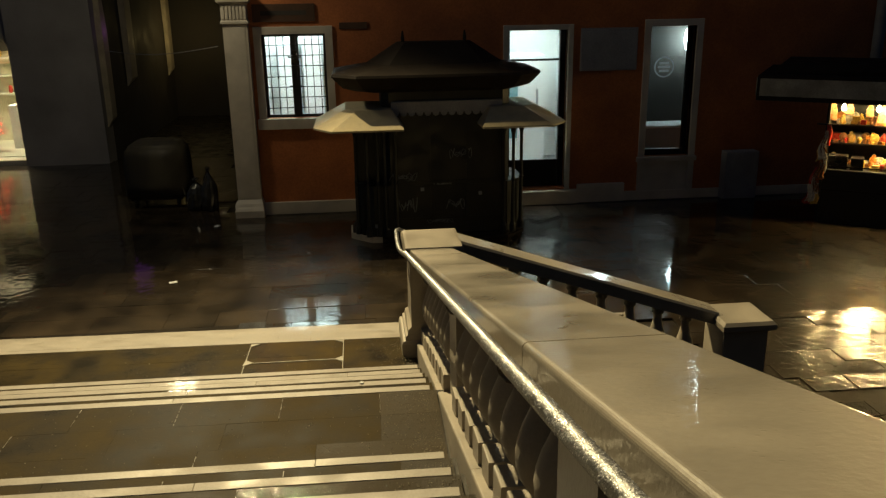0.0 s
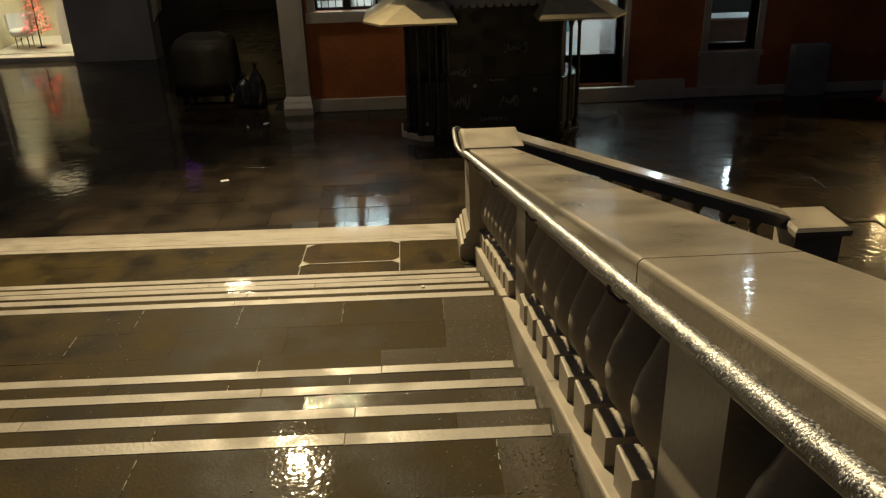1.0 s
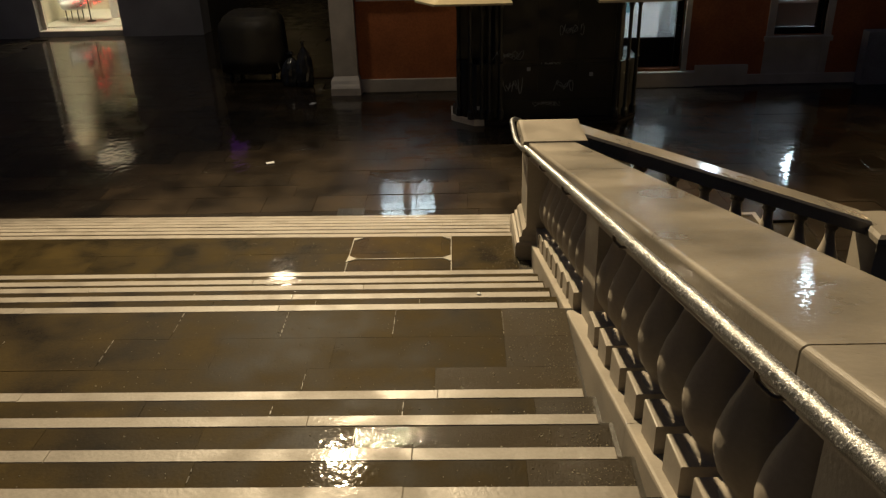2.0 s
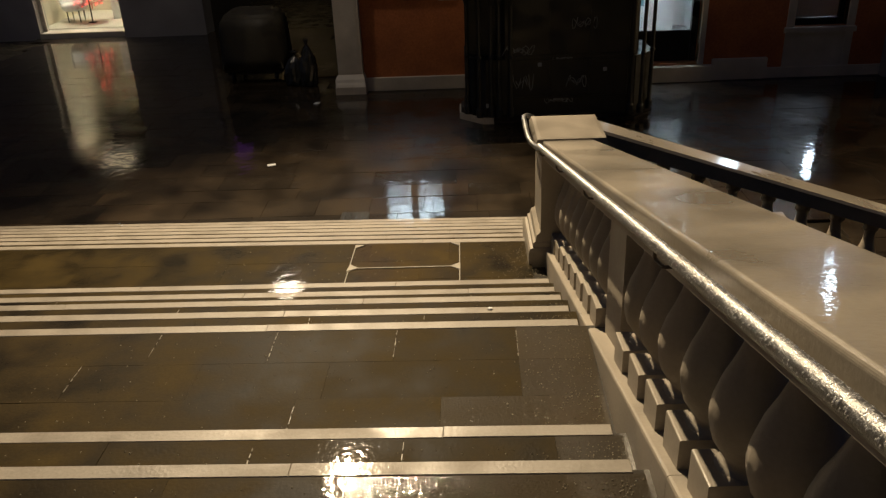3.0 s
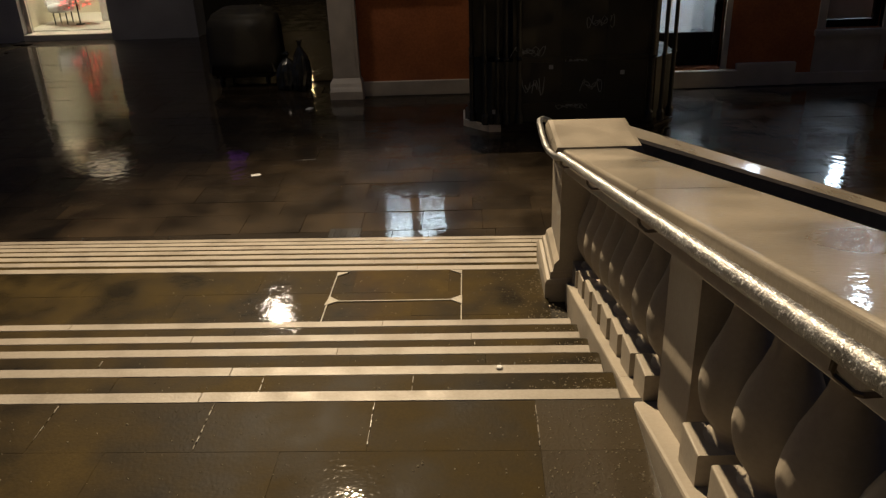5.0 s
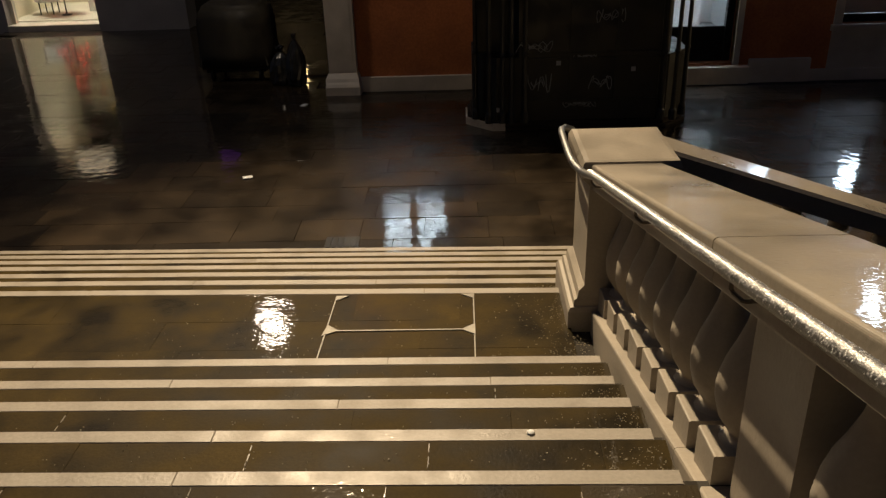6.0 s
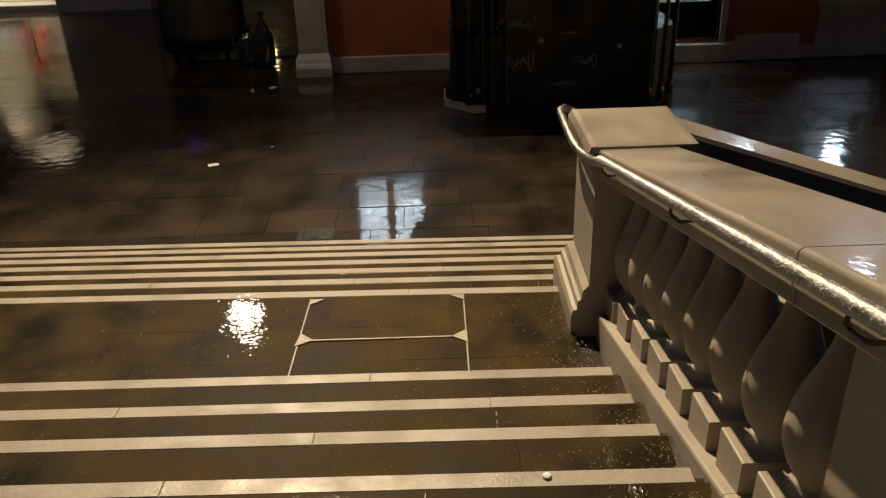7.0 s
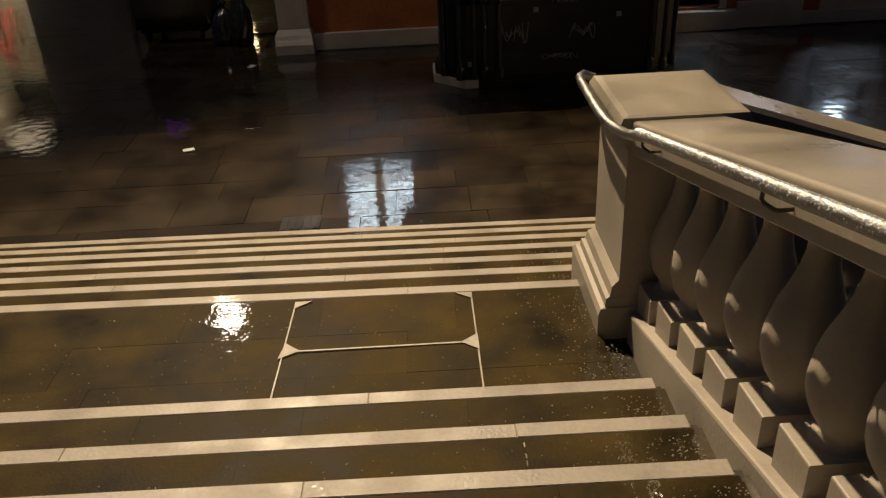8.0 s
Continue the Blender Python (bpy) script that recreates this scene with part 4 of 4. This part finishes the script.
PALE = material("pale_display", (0.68, 0.64, 0.55), 0.6, vary=0.12)
plinth = empty("display_plinth", -9.2, 24.3, 0.16, label="white display block in the shop window", category="plinth")
part("body", box(-9.45, -9.0, 24.1, 24.6, 0.16, 1.35, 0.02), WHITE_WALL, plinth)
mask = empty("display_shelf", -9.6, 25.4, 1.5, label="pale wall shelf with goods inside the shop", category="shelf")
for z in (1.5, 2.0, 2.5):
    part("board", box(-10.8, -8.4, 25.3, 25.59, z, z + 0.04), PALE, mask)
for i in range(16):
    x = -10.7 + i * 0.145
    z = 1.54 + 0.5 * (i % 3)
    ob = mesh_object("shop_item", lathe([(0.04, 0), (0.06, 0.08), (0.045, 0.18), (0.02, 0.22)], 10, x, 25.42, z), GOODS[i % 5], True)
    tagged(ob, "small ornament on a pale shop shelf", "ornament", group="ornaments in the shop")
chair = empty("armchair", -10.35, 23.9, 0.16, label="white rounded armchair in the shop window", category="armchair")
bm = lathe([(0.28, 0.30), (0.32, 0.34), (0.32, 0.44), (0.28, 0.47)], 18, -10.35, 23.9, 0.16)
part("seat", bm, WHITE_WALL, chair, smooth=True)
bm = bmesh.new()
rings = []
for i in range(13):
    a = math.pi * (-0.15 + 1.3 * i / 12)
    ca, sa = math.cos(a), math.sin(a)
    rings.append([(-10.35 + q * ca, 23.9 + q * sa, 0.16 + z) for q, z in ((0.30, 0.46), (0.36, 0.46), (0.36, 0.86), (0.31, 0.88))])
loft(bm, rings)
bmesh.ops.recalc_face_normals(bm, faces=bm.faces)
part("backrest", bm, WHITE_WALL, chair)
for a in (0.8, 2.35, 3.9, 5.5):
    part("leg", lathe([(0.012, 0), (0.018, 0.31)], 8, -10.35 + 0.22 * math.cos(a), 23.9 + 0.22 * math.sin(a), 0.16), BLACK, chair)
part("glass_pane", box(-10.62, -8.60, 22.735, 22.741, 0.15, 2.55), GLASS, far_house).visible_shadow = False

# ---------- the alley ----------
STONE_DIM = material("alley_stone", (0.42, 0.38, 0.30), 0.7, vary=0.2, scale=3)


def jamb(y0, y1, z0, z1, name="stone_jamb"):
    e = empty(name, -6.42, (y0 + y1) / 2, z0, label="pale carved stone jamb tapering up the alley wall", category="jamb", group="alley jambs")
    bm = bmesh.new()
    loft(bm, [[(-6.45, ym - w, z), (-6.45 + d, ym - w * 0.6, z), (-6.45 + d, ym + w * 0.6, z), (-6.45, ym + w, z)]
              for z, w, d, ym in ((z0, 0.04, 0.02, y0), (z0 + 0.2, (y1 - y0) / 2, 0.10, (y0 + y1) / 2), (z0 + 2.4, (y1 - y0) / 2, 0.12, (y0 + y1) / 2),
                                  (z1 - 0.4, (y1 - y0) / 3, 0.10, (y0 + y1) / 2), (z1, 0.03, 0.03, y0))])
    bmesh.ops.recalc_face_normals(bm, faces=bm.faces)
    part("shaft", bm, STONE_DIM, e)


jamb(22.6, 23.3, 0.9, 4.6)
jamb(24.9, 25.9, 1.7, 5.0)
jamb(31.0 - 0.9, 30.9, 1.5, 6.0)
lamp("alley_purple_light", "POINT", pose(-6.2, 22.95, 3.3), 0.55, (0.55, 0.12, 1.0), radius=0.32)
lamp("alley_lantern", "POINT", pose(-5.3, 29.4, 2.9), 18, (1.0, 0.70, 0.30), radius=0.10)
wire = mesh_object("overhead_wire", tube([(-6.14 + 3.62 * t, 22.3 - 5.7 * t, 2.833 + 0.384 * t - 0.12 * math.sin(math.pi * t)) for t in [i / 10 for i in range(11)]], 0.007, 6), STRAP)
tagged(wire, "thin pale wire strung across the alley mouth", "wire")
TARP = material("wet_tarpaulin", (0.038, 0.032, 0.02), 0.6, vary=0.3, scale=4)
cart = empty("covered_cart", -4.1, 17.6, 0, label="market cart under a dark wet tarpaulin", category="cart")
bm = bmesh.new()
loft(bm, [[(-4.72 - e, 17.3 - e, z), (-3.55 + e, 17.3 - e, z), (-3.55 + e, 18.3 + e, z), (-4.72 - e, 18.3 + e, z)] for z, e in ((0.22, 0.03), (0.5, 0.0), (1.0, -0.01), (1.22, -0.06), (1.32, -0.18), (1.35, -0.35))])
bmesh.ops.bevel(bm, geom=list(bm.edges), offset=0.05, segments=2, affect="EDGES")
part("tarpaulin", bm, TARP, cart, smooth=True)
for x in (-4.55, -3.72):
    for y in (17.4, 18.2):
        bm = lathe([(0.10, -0.02), (0.11, 0), (0.10, 0.02)], 14)
        bm.transform(pose(x, y, 0.11, 0, 90, 0))
        part("wheel", bm, BLACK, cart)
part("frame", box(-4.65, -3.62, 17.38, 18.22, 0.16, 0.24), BLACK, cart)
WET_PLASTIC = material("wet_black_plastic", (0.03, 0.03, 0.028), 0.16, vary=0.3, scale=9, bump=1.0, bump_scale=26, rough_vary=0.06)


def rubbish_bag(x, y, r, h, seed):
    """A tied plastic sack: creased sides, pinched neck, small tuft."""
    q = random.Random(seed)
    seg, rings = 22, []
    for t, f in ((0, 0.72), (0.03, 0.9), (0.15, 1.0), (0.35, 0.98), (0.55, 0.84), (0.72, 0.6), (0.83, 0.33), (0.88, 0.14), (0.92, 0.16), (1.0, 0.36)):
        ring = []
        for i in range(seg):
            a = 2 * math.pi * i / seg
            k = r * f * (1 + 0.10 * math.sin(5 * a + seed + 4 * t) + 0.07 * math.sin(9 * a - 7 * t) + q.uniform(-0.05, 0.05))
            ring.append((x + k * math.cos(a), y + k * math.sin(a), h * t + (0.02 * math.sin(7 * a) if t > 0.9 else 0)))
        rings.append(ring)
    bm = bmesh.new()
    loft(bm, rings)
    ob = mesh_object("rubbish_bag", bm, WET_PLASTIC)
    return tagged(ob, "wet black plastic rubbish bag with creased sides on wet paving", "rubbish bag", group="rubbish bags")


rubbish_bag(-3.02, 17.02, 0.17, 0.86, 3)
rubbish_bag(-3.30, 17.16, 0.20, 0.62, 8)

# ---------- rain drops standing on the treads ----------
# drops get a pale base colour in place of their sparkle
DROPLET = material("rain_drop_glint", (0.24, 0.21, 0.15), 0.2, vary=0.3, scale=30, bump=0.0, rough_vary=0.06, spec=0.9)
drops_bm = bmesh.new()
wet_rng = random.Random(41)
TREADS = [(k, y, NOSINGS[i - 1][1] if i else y - 1.1) for i, (k, y) in enumerate(NOSINGS)]
for k, front, rear in TREADS:
    z = k * RISE
    near = max(rear, front - 1.2)
    for i in range(int(620 * (front - near)) + 20):
        x = 0.44 - abs(wet_rng.gauss(0, 0.16)) if wet_rng.random() < 0.6 else wet_rng.uniform(-2.2, 0.4)
        y = wet_rng.uniform(near + 0.05, front - 0.10)
        s = wet_rng.uniform(0.0015, 0.0042) * (1.5 if wet_rng.random() < 0.08 else 1.0)
        ring = [drops_bm.verts.new((x + s * math.cos(a), y + s * 0.9 * math.sin(a), z - 0.003)) for a in (0, 1.05, 2.09, 3.14, 4.19, 5.24)]
        inner = [drops_bm.verts.new((x + 0.6 * s * math.cos(a), y + 0.55 * s * math.sin(a), z - 0.002 + s * 0.55)) for a in (0, 1.05, 2.09, 3.14, 4.19, 5.24)]
        for j in range(6):
            drops_bm.faces.new((ring[j], ring[(j + 1) % 6], inner[(j + 1) % 6], inner[j]))
        drops_bm.faces.new(inner)
ob = mesh_object("rain_drops", drops_bm, DROPLET, True)
tagged(ob, "scattered bright rain drops on the wet stair treads", "rain drops", kind="stuff")

# ---------- small things on kiosk and ground ----------
TRIM = material("pale_kiosk_trim", (0.5, 0.45, 0.38), 0.6, vary=0.2)
bm = bmesh.new()
loft(bm, [octagon(-0.17, 2.88, 14.28, 15.82, 0.34, z) for z in (-0.032, 0.035)])
part("foot_plate", bm, KIOSK_ROOF, kiosk)
part("foot_trim", prism([(-0.20, 15.1), (-0.20, 14.60), (0.17, 14.25), (0.34, 14.25), (0.34, 14.27), (0.18, 14.275), (-0.175, 14.615), (-0.175, 15.1)], -0.02, 0.10, "z"), TRIM, kiosk, "pale worn foot trim")
for x in (0.62, 1.22, 1.83, 2.42):
    part("panel_strip", box(x - 0.02, x + 0.02, 14.322, 14.334, 0.35, 2.18), KIOSK, kiosk)
for z in (0.38, 0.95, 1.02, 2.15):
    part("panel_rail", box(0.645, 2.40, 14.318, 14.3345, z - 0.018, z + 0.018), KIOSK, kiosk)
for i in range(14):
    x = 0.58 + i * 0.135
    part("scallop", lathe([(0.05, -0.012), (0.062, -0.004), (0.062, 0.004), (0.05, 0.012)], 10), STRAP, kiosk).matrix_world = pose(x + 0.05, 14.30, 2.215, 90, 0, 0)


def scrawl(x, z, w, h, seed):
    """A looping paint scrawl that spells nothing."""
    q = random.Random(seed)
    pts = []
    a, b, c = q.uniform(3, 6), q.uniform(5, 9), q.uniform(0, 3)
    for i in range(46):
        t = i / 45
        pts.append((x + w * (t - 0.5) + 0.18 * w * math.sin(a * 6.28 * t + c), 14.333, z + 0.5 * h * math.sin(b * 6.28 * t) * (0.6 + 0.4 * math.cos(7 * t))))
    return tube(pts, 0.006, 5)


for i, (x, z, w, h) in enumerate(((0.72, 1.12, 0.42, 0.16), (0.78, 0.62, 0.34, 0.28), (1.35, 0.34, 0.40, 0.12), (1.72, 1.50, 0.36, 0.2), (1.62, 0.62, 0.3, 0.2), (1.42, 0.98, 0.28, 0.1))):
    part("scrawl", scrawl(x, z, w, h, i), CHALK, kiosk, "pale paint scrawl")
for x, z in ((0.25, 0.27), (2.05, 0.80), (0.30, 0.72), (1.05, 0.90)):
    part("sticker", box(x - 0.03, x + 0.03, 14.312 if x > 0.6 else 14.325, 14.3165 if x > 0.6 else 14.345, z - 0.03, z + 0.03), STRAP, kiosk)
for x, y, z, r in ((-2.86, 12.63, 0.006, 20), (-2.70, 15.73, 0.006, 70)):
    ob = mesh_object("paper_scrap", box(-0.06, 0.06, -0.04, 0.04, 0, 0.012, 0.003), WHITE_WALL)
    ob.matrix_world = pose(x, y, z, 0, 0, r)
    tagged(ob, "crumpled white paper scrap on wet paving", "litter", group="litter")
peb = mesh_object("pebble", lathe([(0.010, 0), (0.015, 0.002), (0.013, 0.005), (0.006, 0.007)], 10), WHITE_WALL, True)
peb.matrix_world = pose(-0.013, 5.755, 1.597)
tagged(peb, "small white pebble lying on a stair tread", "pebble")
cov = empty("drain_cover", -1.47, 10.74, 0, label="dark square iron drain cover in the paving", category="drain cover")
part("frame", box(-1.64, -1.30, 10.60, 10.88, 0.002, 0.010, 0.002), BLACK, cov)
for i in range(5):
    part("grate_bar", box(-1.62 + i * 0.064, -1.58 + i * 0.064, 10.62, 10.86, 0.011, 0.016), BLACK, cov)

# ---------- paving of the square ----------
rest = bmesh.new()
y = 4.2
while y < 10.25:
    w = min(rng.choice((0.26, 0.30, 0.34)), 10.298 - y)
    x = 4.05 + rng.uniform(-0.1, 0.0)
    while x < 11.5:
        L = rng.choice((0.38, 0.5, 0.62))
        slab = part("paving_slab", box(-L / 2 + 0.0012, L / 2 - 0.0012, -w / 2 + 0.0012, w / 2 - 0.0012, -0.06, 0, 0.002), QUAY, ground)
        slab.matrix_world = pose(x + L / 2, y + w / 2, rng.uniform(-0.005, 0.005), rng.uniform(-1.3, 1.3), rng.uniform(-1.2, 1.2), 0)
        x += L
    y += w
y = 10.30
while y < 22.2:
    w = rng.choice((0.40, 0.46, 0.52))
    x = -11.0 + rng.uniform(0, 0.8)
    while x < 11.5:
        L = rng.choice((0.66, 0.8, 0.95, 1.1, 1.3))
        if y < 16.2 or x < -2.9 - 0.5 * L:
            dz = rng.uniform(-0.002, 0.002)
            if y < 15.4 and -7.0 < x < 7.5:
                slab = part("paving_slab", box(-L / 2 + 0.0012, L / 2 - 0.0012, -w / 2 + 0.0012, w / 2 - 0.0012, -0.06, 0, 0.002), PAVING, ground)
                slab.matrix_world = pose(x + L / 2, y + w / 2, dz, rng.uniform(-0.35, 0.35), rng.uniform(-0.3, 0.3), 0)
            else:
                add_box(rest, x + 0.002, x + L - 0.002, y + 0.002, y + w - 0.002, -0.06, dz, 0.003)
        x += L
    y += w
tagged(part("paving_slabs", rest, PAVING, ground), kind="stuff")
